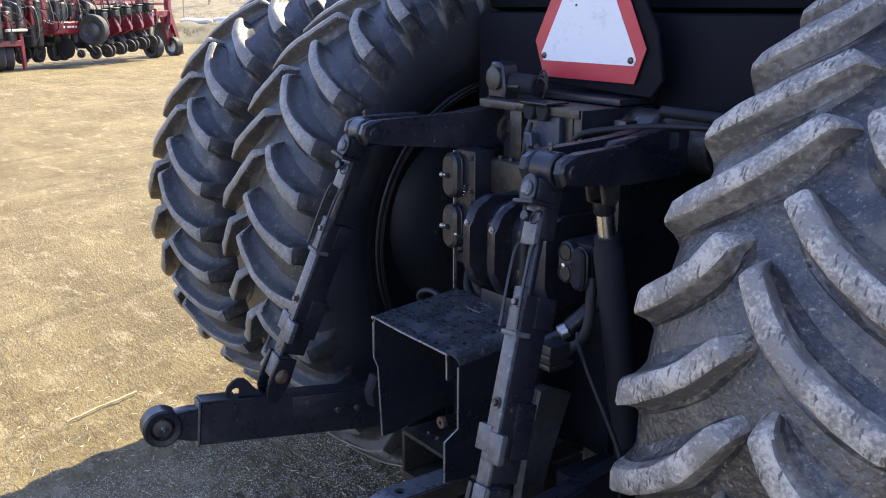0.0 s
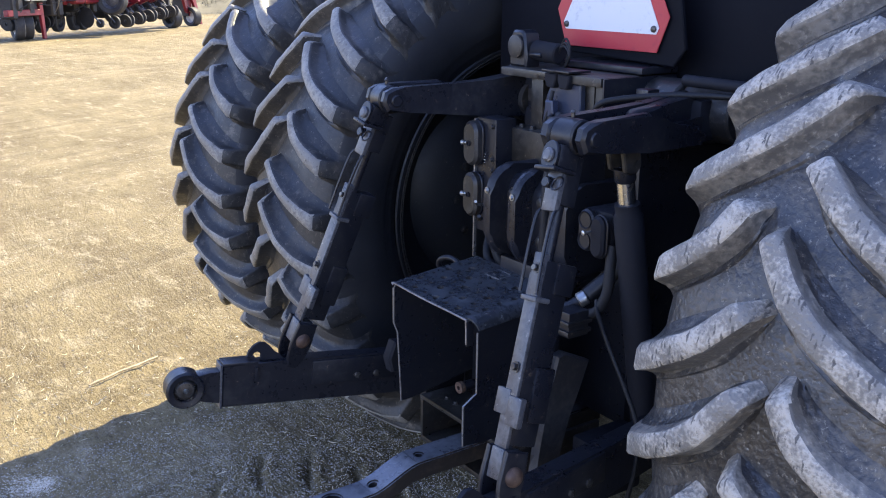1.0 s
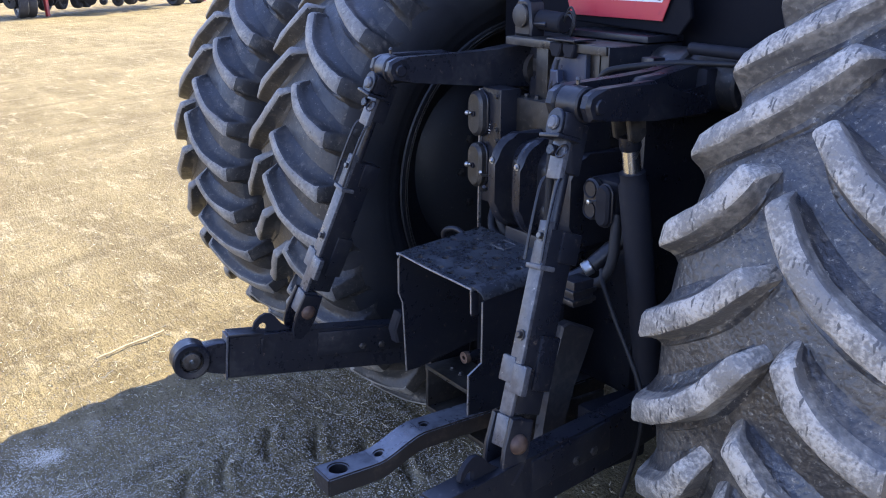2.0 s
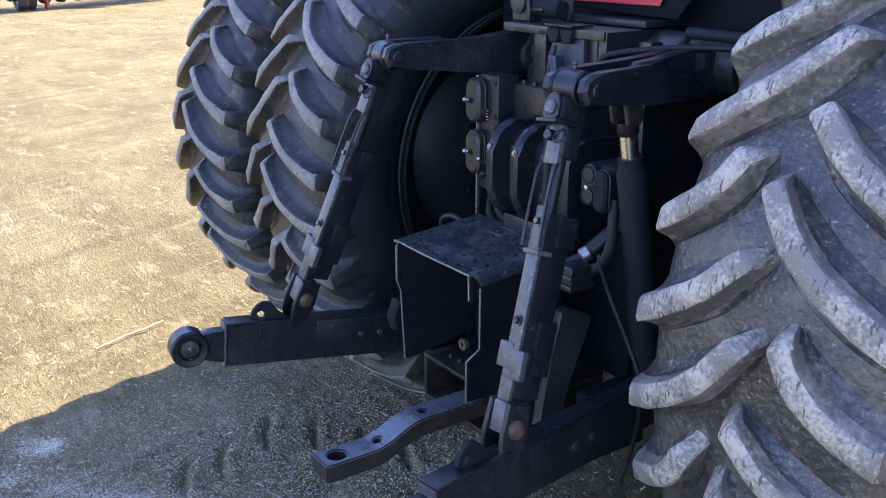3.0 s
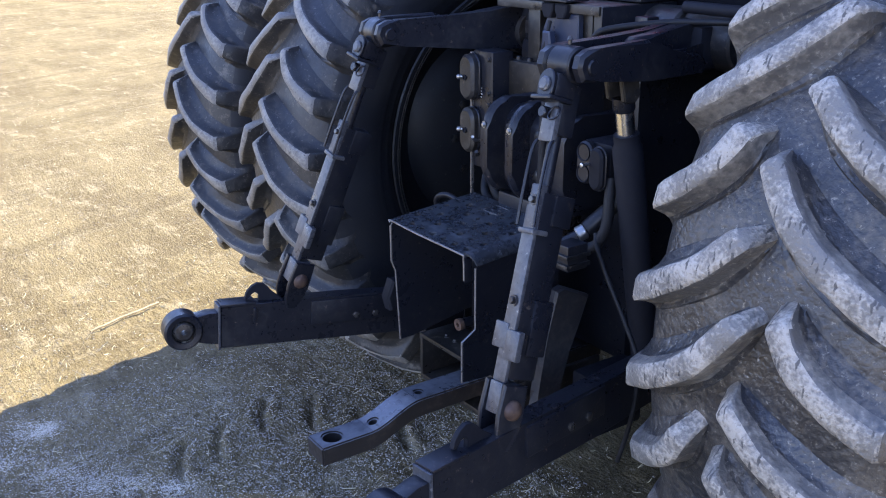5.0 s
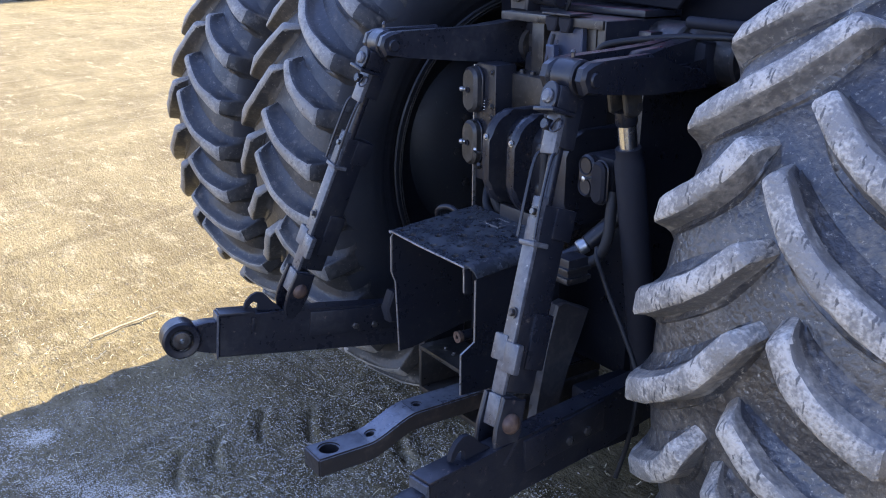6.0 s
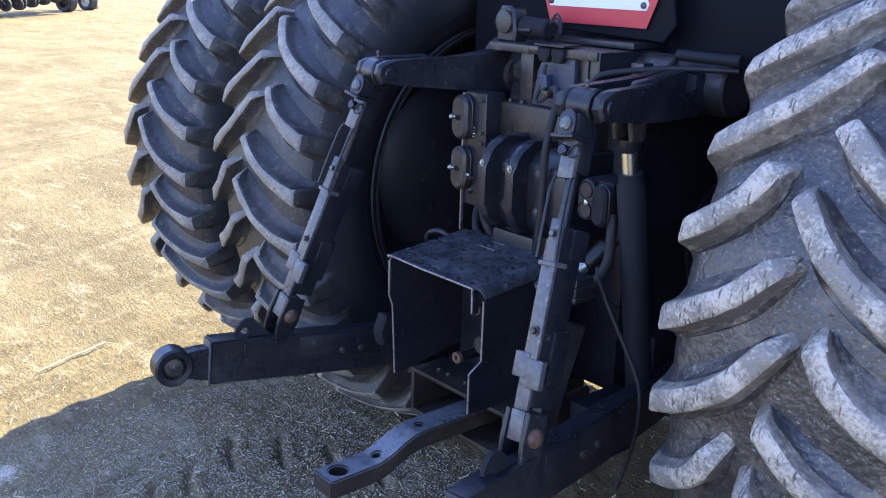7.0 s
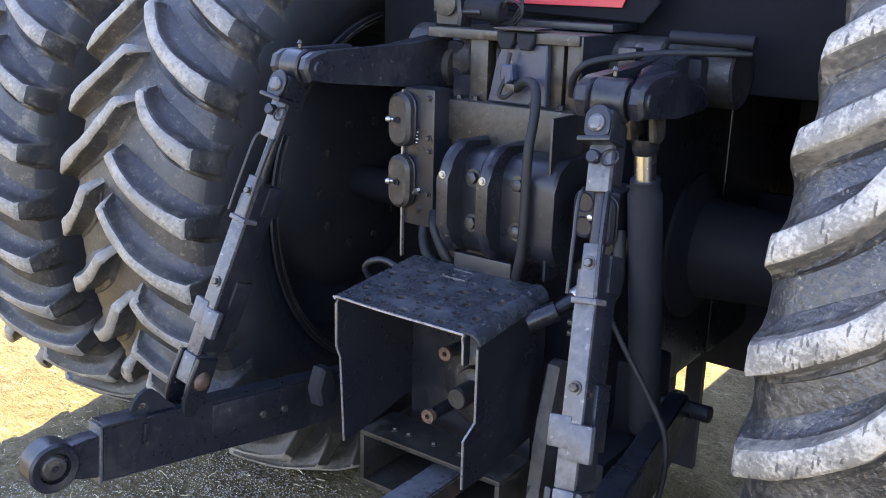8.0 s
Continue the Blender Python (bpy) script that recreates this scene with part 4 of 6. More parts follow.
def lift_rod(s):
    top, foot = Vector((s * 0.37, 1.306, 1.351)), Vector((0.456, 1.07, 0.663) if s > 0 else (-0.504, 1.07, 0.656))
    m = axes_to(top, foot, (0, -1, 0.1))    # y towards the rear, z down the rod
    length = (foot - top).length
    at = lambda k: k * length
    bm = bmesh.new()
    add_box(bm, (-0.0205, 0.011, at(0.40)), (0.0175, 0.021, at(0.90)), m, 0.003)
    rod = part("lift_rod", bm, [ROD_STEEL], tractor, "worn grey painted lift rod")
    bm = bmesh.new()
    add_box(bm, (-0.0165, -0.06, at(0.36)), (0.0165, 0.0105, at(0.89)), m, 0.004)
    part("rod_body", bm, BLACK, rod)
    bm = bmesh.new()
    add_box(bm, (-0.021, -0.072, at(0.36)), (0.021, -0.02, at(0.45)), m, 0.004)
    part("rod_collar", bm, BLACK, rod)
    bm = bmesh.new()
    add_box(bm, (-0.022, -0.07, at(0.66)), (0.022, -0.02, at(0.82)), m, 0.004)
    part("rod_collar", bm, BLACK, rod)
    bm = bmesh.new()
    add_rod(bm, m @ Vector((0, 0, at(0.16))), m @ Vector((0, 0, at(0.45))), 0.014)
    part("screw", bm, LINK_PAINT, rod)
    bm = bmesh.new()
    add_box(bm, (-0.0145, 0.004, at(0.34)), (0.0145, 0.023, at(0.48)), m, 0.003)
    part("slide_plate", bm, ROD_STEEL, rod)
    bm = bmesh.new()
    add_box(bm, (-0.042, 0.008, at(0.735)), (0.0, 0.024, at(0.81)), m, 0.004)
    add_box(bm, (-0.002, 0.0085, at(0.75)), (0.04, 0.0245, at(0.835)), m, 0.004)
    part("cross_plate", bm, ROD_STEEL, rod, "worn grey cross plate")
    bm = bmesh.new()
    add_box(bm, (-0.024, -0.012, at(0.465)), (0.024, 0.029, at(0.48)), m, 0.003)
    part("clip", bm, ROD_STEEL, rod)
    for k in (0.385, 0.67):
        part("bolt", add_bolt(bmesh.new(), m @ Vector((0.0, 0.023, at(k))), m.to_3x3() @ Vector((0, 1, 0)), 0.008, 0.008), BALL, rod)
    for x in (-0.03, 0.02):                        # folding wire handle
        bm = bmesh.new()
        add_tube(bm, [m @ Vector((x * 0.75, 0.01, at(0.21))), m @ Vector((x, 0.026, at(0.235))), m @ Vector((x, 0.03, at(0.34))), m @ Vector((x * 1.05, 0.028, at(0.46)))], 0.0036, 8, 5)
        part("handle", bm, LINK_PAINT, rod)
    bm = bmesh.new()                               # upper knuckle: block, cap and plate
    add_box(bm, (-0.024, -0.012, at(0.035)), (0.024, 0.044, at(0.1)), m, 0.007, 2)
    part("knuckle", bm, LINK_PAINT, rod, "black forged knuckle")
    part("knuckle_plate", add_box(bmesh.new(), (-0.021, 0.012, at(0.112)), (0.021, 0.026, at(0.222)), m, 0.003), ROD_STEEL, rod, "worn grey knuckle plate")
    part("knuckle_core", add_box(bmesh.new(), (-0.019, -0.03, at(0.055)), (0.019, 0.0115, at(0.2)), m, 0.004), BLACK, rod)
    bm = bmesh.new()
    add_turned(bm, [(0, 0), (0.015, 0), (0.015, 0.012), (0.011, 0.016), (0, 0.0165)], axes_to(m @ Vector((0, 0.044, at(0.07))), m @ Vector((0, 1, at(0.07)))), 24)
    part("knuckle_cap", bm, ROD_STEEL, rod)
    oval = m @ Matrix.Translation((0, 0.044, at(0.07))) @ Matrix.Rotation(math.pi / 2, 4, "X") @ Matrix.Diagonal((1, 1, -1, 1))
    part("knuckle_ring", add_prism(bmesh.new(), slotted(0.0235, 0.008), 0.0, 0.008, oval, 0.002), LINK_PAINT, rod)
    part("knuckle_flange", add_box(bmesh.new(), (-0.031, -0.004, at(0.1)), (0.031, 0.06, at(0.113)), m, 0.005), LINK_PAINT, rod)
    bm = bmesh.new()
    ringm = m @ Matrix.Translation((0.022, 0.034, at(0.145))) @ Matrix.Rotation(radians(70), 4, "X")
    pts = [ringm @ Vector((0.015 * math.cos(a), 0.015 * math.sin(a), 0)) for a in np.linspace(0, 2 * math.pi, 20)]
    add_tube(bm, pts, 0.0022, 6, 1)
    part("lynch_ring", bm, LINK_PAINT, rod)
    bm = bmesh.new()
    add_rod(bm, m @ Vector((-0.008, 0.02, at(0.143))), m @ Vector((-0.008, 0.042, at(0.143))), 0.012, 16)
    part("lynch_pin", bm, LINK_PAINT, rod)
    bm = bmesh.new()                               # lower clevis straddling the link
    for x in (-0.034, 0.024):
        add_prism(bm, [(-0.03, at(0.9)), (0.03, at(0.9)), (0.034, at(0.99)), (0.028, at(1.05)), (0.012, at(1.09)), (-0.012, at(1.09)), (-0.028, at(1.05)), (-0.034, at(0.99))], x, x + 0.012, m @ Matrix(((0, 0, 1, 0), (1, 0, 0, 0), (0, 1, 0, 0), (0, 0, 0, 1))), 0.003)
    part("clevis", bm, LINK_PAINT, rod, "black steel clevis")
    part("clevis_block", add_box(bmesh.new(), (-0.02, -0.024, at(0.9)), (0.02, 0.026, at(0.99)), m, 0.004), ROD_STEEL, rod, "worn grey clevis block")
    for sx in (-1, 1):
        bm = bmesh.new()
        add_turned(bm, [(0, 0), (0.022, 0), (0.0205, 0.007), (0.013, 0.013), (0, 0.015)], axes_to(m @ Vector((sx * 0.035, 0, at(0.97))), m @ Vector((sx, 0, at(0.97)))), 24)
        part("clevis_pin", bm, RUST, rod, "rusty domed clevis pin")
    return rod


for s in (-1, 1):
    lift_rod(s)

XR = Matrix(((0, 0, 1, 0), (1, 0, 0, 0), (0, 1, 0, 0), (0, 0, 0, 1)))


def lift_arm(s):
    """Rocker arm: two tines at the rear end, a solid root on the rockshaft."""
    tilt = Matrix.Translation((s * 0.37, 1.306, 1.351)) @ Matrix.Rotation(radians(s * 6.0), 4, "Z")
    tine = [(-0.038, 0.0), (-0.03, 0.024), (-0.008, 0.034), (0.03, 0.036), (0.18, 0.039)]
    under = [(0.18, -0.047), (0.04, -0.033), (-0.024, -0.029)]
    bm = bmesh.new()
    span = lambda lo, hi: (lo, hi) if s > 0 else (-hi, -lo)          # from the tractor's middle outwards
    add_prism(bm, tine + [(0.3, 0.044), (0.4, 0.056), (0.52, 0.062), (0.52, -0.075), (0.3, -0.058)] + under, *span(-0.062, -0.033), tilt @ XR, 0.007)
    add_prism(bm, tine + [(0.196, 0.028), (0.26, 0.004), (0.36, -0.006), (0.4, -0.03), (0.38, -0.056)] + under, *span(0.034, 0.062), tilt @ XR, 0.007)
    add_prism(bm, [(0.17, 0.012), (0.215, 0.036), (0.3, 0.042), (0.4, 0.054), (0.52, 0.06), (0.52, -0.07), (0.3, -0.055), (0.17, -0.044)], *span(-0.034, 0.012), tilt @ XR, 0.01)
    add_prism(bm, [(0.17, -0.012), (0.24, 0.004), (0.38, 0.0), (0.5, 0.02), (0.5, -0.06), (0.3, -0.052), (0.17, -0.042)], *span(0.0, 0.04), tilt @ XR, 0.01)
    arm = part("lift_arm", bm, LINK_PAINT, tractor, "black forged lift arm")
    bm = bmesh.new()
    add_turned(bm, [(0, -0.067), (0.013, -0.067), (0.016, -0.064), (0.016, 0.064), (0.013, 0.067), (0, 0.067)], tilt @ Matrix.Rotation(math.pi / 2, 4, "Y"), 28)
    add_turned(bm, [(0.0, -0.03), (0.034, -0.03), (0.038, -0.026), (0.038, 0.026), (0.034, 0.03), (0.0, 0.03)], tilt @ Matrix.Rotation(math.pi / 2, 4, "Y"), 32)
    part("arm_pin", bm, LINK_PAINT, arm)
    bm = bmesh.new()
    add_turned(bm, [(0, 0), (0.004, 0), (0.004, 0.008), (0.006, 0.01), (0.003, 0.016), (0, 0.017)], tilt @ Matrix.Translation((0.0, 0.0, 0.04)), 10)
    part("grease_nipple", bm, BALL, arm)


for s in (-1, 1):
    lift_arm(s)
bm = bmesh.new()
add_rod(bm, (-0.42, 1.8, 1.36), (0.42, 1.8, 1.36), 0.07, 36, 0.006)
add_rod(bm, (-0.27, 1.78, 1.35), (-0.2, 1.78, 1.35), 0.082, 36, 0.006)
add_rod(bm, (0.2, 1.78, 1.35), (0.27, 1.78, 1.35), 0.082, 36, 0.006)
part("rockshaft", bm, CAST, tractor)

cyl_top, cyl_foot = Vector((0.36, 1.47, 1.285)), Vector((0.36, 1.6, 0.6))
cyl_m = axes_to(cyl_top, cyl_foot)
bm = bmesh.new()
add_turned(bm, [(0, 0.105), (0.029, 0.105), (0.029, 0.128), (0.034, 0.135), (0.034, 0.68), (0.024, 0.69), (0, 0.69)], cyl_m, 32)
cylinder = part("lift_cylinder", bm, BLACK_MATT, tractor, "black hydraulic lift cylinder")
bm = bmesh.new()
add_turned(bm, [(0, 0.02), (0.0205, 0.02), (0.0205, 0.12), (0, 0.12)], cyl_m, 32)
part("piston_rod", bm, CHROME, cylinder, "bright chromed piston rod")
part("rod_sleeve", add_turned(bmesh.new(), [(0, 0.02), (0.024, 0.02), (0.025, 0.045), (0.022, 0.052), (0, 0.052)], cyl_m, 28), BLACK, cylinder)
bm = bmesh.new()
for x in (-0.03, 0.016):
    add_prism(bm, [(-0.026, -0.03), (0.026, -0.03), (0.024, 0.02), (0.01, 0.03), (-0.01, 0.03), (-0.024, 0.02)], x, x + 0.014, cyl_m @ Matrix(((0, 0, 1, 0), (1, 0, 0, 0), (0, 1, 0, 0), (0, 0, 0, 1))), 0.003)
part("rod_clevis", bm, DUSTY_PLATE, cylinder)
for y in (-0.013, 0.013):
    for sx in (-1, 1):
        part("bolt", add_bolt(bmesh.new(), cyl_m @ Vector((sx * 0.031, y, 0.01)), (sx, 0, 0), 0.006, 0.006), CAST, cylinder)


# ---- rear of the tractor: sign, step plate, valves, castings, hoses ----
def slab(name, lo, hi, mat, bevel=0.004, label="", parent=None):
    return part(name, add_box(bmesh.new(), lo, hi, None, bevel), mat, parent or tractor, label)


def flat_frame(y):
    """Outline x, z; drawn out towards the rear."""
    return Matrix(((1, 0, 0, 0), (0, 0, -1, y), (0, 1, 0, 0), (0, 0, 0, 1)))


SIGN_Y = 1.79
sign_edge = [(-0.199, 1.487), (0.14, 1.487), (0.176, 1.575), (0.005, 1.9), (-0.065, 1.9), (-0.237, 1.585)]
sign = part("warning_sign", add_prism(bmesh.new(), sign_edge, 0.0, 0.003, flat_frame(SIGN_Y), 0.0008), SIGN_RED, tractor, "red-bordered slow vehicle triangle, centre bleached white")
part("sign_centre", add_prism(bmesh.new(), [(-0.2, 1.532), (0.136, 1.532), (0.145, 1.548), (-0.005, 1.83), (-0.055, 1.83), (-0.209, 1.55)], 0.003, 0.0045, flat_frame(SIGN_Y), 0.0), SIGN_WHITE, sign, "bleached white reflective triangle")
for x, z in ((-0.196, 1.545), (0.128, 1.545)):
    part("rivet", add_turned(bmesh.new(), [(0, 0.003), (0.009, 0.003), (0.008, 0.007), (0.004, 0.009), (0, 0.009)], flat_frame(SIGN_Y) @ Matrix.Translation((x, z, 0.0015)), 16), BALL, sign)
part("rivet", add_turned(bmesh.new(), [(0, 0.004), (0.0035, 0.004), (0.0035, 0.006), (0, 0.006)], flat_frame(SIGN_Y) @ Matrix.Translation((-0.075, 1.68, 0)), 10), BLACK, sign)
part("sign_backing", add_prism(bmesh.new(), [(-0.2, 1.47), (0.19, 1.455), (0.225, 1.5), (0.2, 1.62), (0.02, 1.9), (-0.08, 1.9), (-0.23, 1.6)], -0.02, -0.006, flat_frame(SIGN_Y), 0.003), CAB_BLACK, tractor, "dark grey sign backing plate")

slab("step_plate", (-0.252, 1.602, 1.411), (0.14, 1.86, 1.433), DUSTY_PLATE, 0.003, "dusty steel bracket shelf")
slab("shelf_flange", (0.1415, 1.606, 1.345), (0.1475, 1.86, 1.432), BLACK, 0.002)
slab("shelf_rail", (-0.17, 1.73, 1.436), (0.15, 1.86, 1.453), BLACK, 0.004)
slab("column", (-0.148, 1.625, 1.274), (-0.1, 1.66, 1.412), DUSTY_PLATE, 0.003)
slab("column", (0.05, 1.63, 1.274), (0.09, 1.67, 1.412), DUSTY_PLATE, 0.003)
slab("column", (0.2, 1.66, 1.3), (0.24, 1.7, 1.412), BLACK, 0.003)
slab("column", (0.104, 1.62, 1.274), (0.135, 1.66, 1.412), DUSTY_PLATE, 0.003)
part("blue_grey_bracket", add_prism(bmesh.new(), [(-0.088, 1.277), (0.063, 1.277), (0.06, 1.409), (-0.05, 1.409), (-0.066, 1.37)], 0.0, 0.02, flat_frame(1.63), 0.003), GREY_BRACKET, tractor, "blue painted mounting bracket")
slab("valve_block", (-0.2, 1.585, 1.184), (0.147, 1.7, 1.276), DUSTY_PLATE, 0.005, "dust-covered brown valve block")
for x in (-0.165, -0.12, 0.03, 0.1):
    part("bolt", add_bolt(bmesh.new(), (x, 1.61, 1.276), (0, 0, 1), 0.008, 0.008), CAST, tractor)
part("shaft_collar", add_turned(bmesh.new(), [(0.05, 0), (0.066, 0.004), (0.066, 0.03), (0.052, 0.034), (0.052, 0.06), (0.03, 0.06), (0.03, 0)], axes_to((-0.31, 1.73, 1.335), (-0.2, 1.73, 1.335)), 36, closed=True), CAST, tractor)

# trailer socket with its cable
socket = part("trailer_socket", add_prism(bmesh.new(), [(-0.258, 1.433), (-0.19, 1.433), (-0.186, 1.46), (-0.196, 1.522), (-0.21, 1.53), (-0.245, 1.53), (-0.262, 1.508)], 0.0, 0.055, flat_frame(1.69), 0.006), BLACK, tractor, "black round-cornered trailer light socket")
part("socket_cap", add_turned(bmesh.new(), [(0, 0), (0.027, 0), (0.031, 0.004), (0.031, 0.01), (0.024, 0.013), (0, 0.014)], axes_to((-0.225, 1.636, 1.487), (-0.24, 1.0, 1.487)), 28), DUSTY_PLATE, socket)
part("socket_pin", add_rod(bmesh.new(), (-0.27, 1.65, 1.468), (-0.14, 1.65, 1.468), 0.007), BLACK, socket)
part("socket_body", add_rod(bmesh.new(), (-0.19, 1.67, 1.478), (-0.1, 1.68, 1.472), 0.027, 28, 0.004), BLACK_MATT, socket)
for k, (a, z) in enumerate(((0.0, 1.485), (0.012, 1.475), (-0.008, 1.495))):
    part("wire", add_tube(bmesh.new(), [(-0.11, 1.68, 1.475 + a), (-0.06, 1.66, z + 0.02), (-0.03, 1.65, z), (-0.05, 1.66, z - 0.025), (-0.09, 1.69, 1.44)], 0.003, 8, 6), HOSE, tractor)
for x in (-0.035, 0.015):
    clip = part("cable_clip", add_prism(bmesh.new(), [(-0.022, 0.016), (0.022, 0.016), (0.022, 0.0), (0.012, -0.02), (-0.012, -0.02), (-0.022, 0.0)], 0.0, 0.03, flat_frame(1.62) @ Matrix.Translation((x, 1.416, 0)), 0.003), BLACK_MATT, tractor)
    slab("clip_lid", (x - 0.027, 1.585, 1.437), (x + 0.027, 1.66, 1.442), BLACK, 0.001, parent=clip)
plug = part("plug", add_prism(bmesh.new(), [(-0.016, 0.02), (0.012, 0.02), (0.016, -0.012), (-0.002, -0.026), (-0.016, -0.012)], 0.0, 0.024, flat_frame(1.6) @ Matrix.Translation((-0.02, 1.345, 0)), 0.004), GREY_BRACKET, tractor)
slab("plug_end", (-0.022, 1.575, 1.305), (0.004, 1.6, 1.325), DUSTY_PLATE, 0.003, parent=plug)
part("wire", add_tube(bmesh.new(), [(-0.02, 1.59, 1.39), (-0.022, 1.585, 1.365), (-0.024, 1.58, 1.335), (-0.035, 1.575, 1.3), (-0.02, 1.577, 1.295), (0.0, 1.578, 1.31)], 0.005, 8, 5), HOSE, tractor)
part("upright_hose", add_tube(bmesh.new(), [(0.0, 1.59, 1.315), (0.04, 1.56, 1.335), (0.085, 1.525, 1.33), (0.105, 1.495, 1.28), (0.11, 1.468, 1.2), (0.112, 1.462, 1.08), (0.108, 1.462, 0.99), (0.09, 1.475, 0.93)], 0.0105, 12, 7), HOSE, tractor, "black rubber hose")
part("looped_hose", add_tube(bmesh.new(), [(0.13, 1.6, 1.31), (0.14, 1.585, 1.345), (0.165, 1.575, 1.375), (0.2, 1.6, 1.39), (0.3, 1.68, 1.405), (0.45, 1.75, 1.41)], 0.0075, 10, 7), HOSE, tractor)
part("cross_tube", add_rod(bmesh.new(), (0.28, 1.74, 1.435), (0.46, 1.74, 1.433), 0.014, 18), BLACK_MATT, tractor)

# power take-off housing: rounded casting with two proud ribs
def rib_outline(y0, y1, z0, z1, r):
    pts = []
    for cy, cz, a0 in ((y0 + r, z1 - r, 90), (y0 + r, z0 + r, 180)):
        pts += [(cy + r * math.cos(radians(a0 + k * 15)), cz + r * math.sin(radians(a0 + k * 15))) for k in range(7)]
    return pts + [(y1, z0), (y1, z1)]


housing = part("shaft_housing", add_prism(bmesh.new(), rib_outline(1.48, 1.66, 0.95, 1.185, 0.06), -0.07, 0.17, XR, 0.006), BLACK, tractor, "greasy black ribbed shaft housing")
for x in (-0.088, 0.014):
    part("rib", add_prism(bmesh.new(), rib_outline(1.425, 1.6, 0.955, 1.205, 0.075), x, x + 0.029, XR, 0.009), LINK_PAINT, housing)
    part("bolt", add_bolt(bmesh.new(), (x + 0.016, 1.425, 1.14), (0, -1, 0), 0.006, 0.005), ZINC, housing)
for x in (-0.03, 0.085):
    for z in (1.13, 1.03):
        part("bolt", add_bolt(bmesh.new(), (x, 1.48, z), (0, -1, 0.1), 0.014, 0.012), CAST, housing)
slab("housing_plate", (-0.07, 1.47, 0.9), (0.08, 1.49, 0.96), BLACK, 0.006)
slab("edge_plate", (0.146, 1.49, 0.93), (0.153, 1.62, 1.275), BLACK, 0.002)

# remote valve couplings
valve = slab("coupler_bracket", (-0.262, 1.53, 0.98), (-0.175, 1.6, 1.3), BLACK, 0.006, "black hydraulic coupler bracket")
slab("bracket_edge", (-0.264, 1.522, 0.9), (-0.259, 1.532, 1.295), BARE, 0.001, parent=valve)
for z in (1.228, 1.084):
    m = flat_frame(1.53) @ Matrix.Translation((-0.258, z, 0))
    part("coupler_cover", add_prism(bmesh.new(), slotted(0.032, 0.03), 0.0, 0.03, m, 0.008), DUSTY_PLATE if z < 1.1 else CAST, valve, "oval dust cover")
    part("cover_band", add_prism(bmesh.new(), slotted(0.0345, 0.03), 0.0, 0.008, m, 0.002), BLACK, valve)
    part("cover_hole", add_turned(bmesh.new(), [(0, 0.03), (0.008, 0.03), (0.008, 0.034), (0.005, 0.034), (0.005, 0.031), (0, 0.031)], m, 16), BLACK_MATT, valve)
    part("knob", add_turned(bmesh.new(), [(0, 0), (0.004, 0), (0.004, 0.006), (0.007, 0.008), (0.007, 0.015), (0.004, 0.018), (0, 0.018)], axes_to((-0.272, 1.503, z), (-0.33, 1.46, z)), 14), ZINC, valve, "bright zinc knob")
for x, z in ((-0.19, 1.28), (-0.19, 1.19), (-0.188, 1.16), (-0.19, 1.06)):
    part("bolt", add_bolt(bmesh.new(), (x, 1.53, z), (0, -1, 0), 0.006, 0.006), CAST, valve)
for k in range(4):                                   # unreadable print on the bracket
    slab("print_bar", (-0.232 + 0.002 * k, 1.5285, 1.2 - 0.008 * k), (-0.219 - 0.003 * (k % 2), 1.5295, 1.202 - 0.008 * k), PALE_MARK, 0, parent=valve)
part("lever", add_tube(bmesh.new(), [(-0.215, 1.525, 1.06), (-0.2, 1.49, 1.068), (-0.17, 1.46, 1.085), (-0.155, 1.45, 1.09)], 0.004, 8, 5), ZINC, valve, "bright steel lever")
part("lever_end", add_tube(bmesh.new(), [(-0.19, 1.5, 1.03), (-0.18, 1.48, 1.032), (-0.165, 1.47, 1.045)], 0.005, 10, 4), BALL, valve)
part("hose", add_tube(bmesh.new(), [(-0.21, 1.56, 1.0), (-0.2, 1.53, 0.96), (-0.16, 1.5, 0.92), (-0.12, 1.52, 0.9)], 0.012, 12, 6), HOSE, tractor)
part("hose", add_tube(bmesh.new(), [(-0.17, 1.53, 1.02), (-0.145, 1.5, 0.99), (-0.11, 1.5, 0.93), (-0.09, 1.53, 0.9)], 0.012, 12, 6), HOSE, tractor)

right_valve = slab("coupler_bracket", (0.215, 1.5, 1.04), (0.307, 1.6, 1.145), BLACK_MATT, 0.01, "black hydraulic coupler bracket")
m = flat_frame(1.5) @ Matrix.Translation((0.24, 1.095, 0))
part("coupler_ring", add_prism(bmesh.new(), slotted(0.026, 0.025), 0.0, 0.022, m, 0.005), BLACK, right_valve, "dusty coupler plate with two mouths")
for dz in (0.025, -0.025):
    part("coupler_mouth", add_turned(bmesh.new(), [(0, 0.016), (0.018, 0.016), (0.018, 0.023), (0.021, 0.025), (0.021, 0.02), (0.0195, 0.017), (0, 0.015)], m @ Matrix.Translation((0, dz, 0)), 24), BLACK_MATT, right_valve)
m = flat_frame(1.485) @ Matrix.Translation((0.29, 1.09, 0))
part("coupler_lid", add_prism(bmesh.new(), slotted(0.022, 0.028), 0.0, 0.02, m, 0.006), BLACK_MATT, right_valve, "black oval coupler lid")
part("lid_rim", add_prism(bmesh.new(), slotted(0.025, 0.028), 0.002, 0.008, m, 0.002), BLACK, right_valve)
part("knob", add_turned(bmesh.new(), [(0, 0), (0.003, 0), (0.003, 0.02), (0.006, 0.022), (0.006, 0.028), (0, 0.031)], axes_to((0.272, 1.47, 1.1), (0.26, 1.0, 1.1)), 14), ZINC, right_valve, "bright zinc knob")

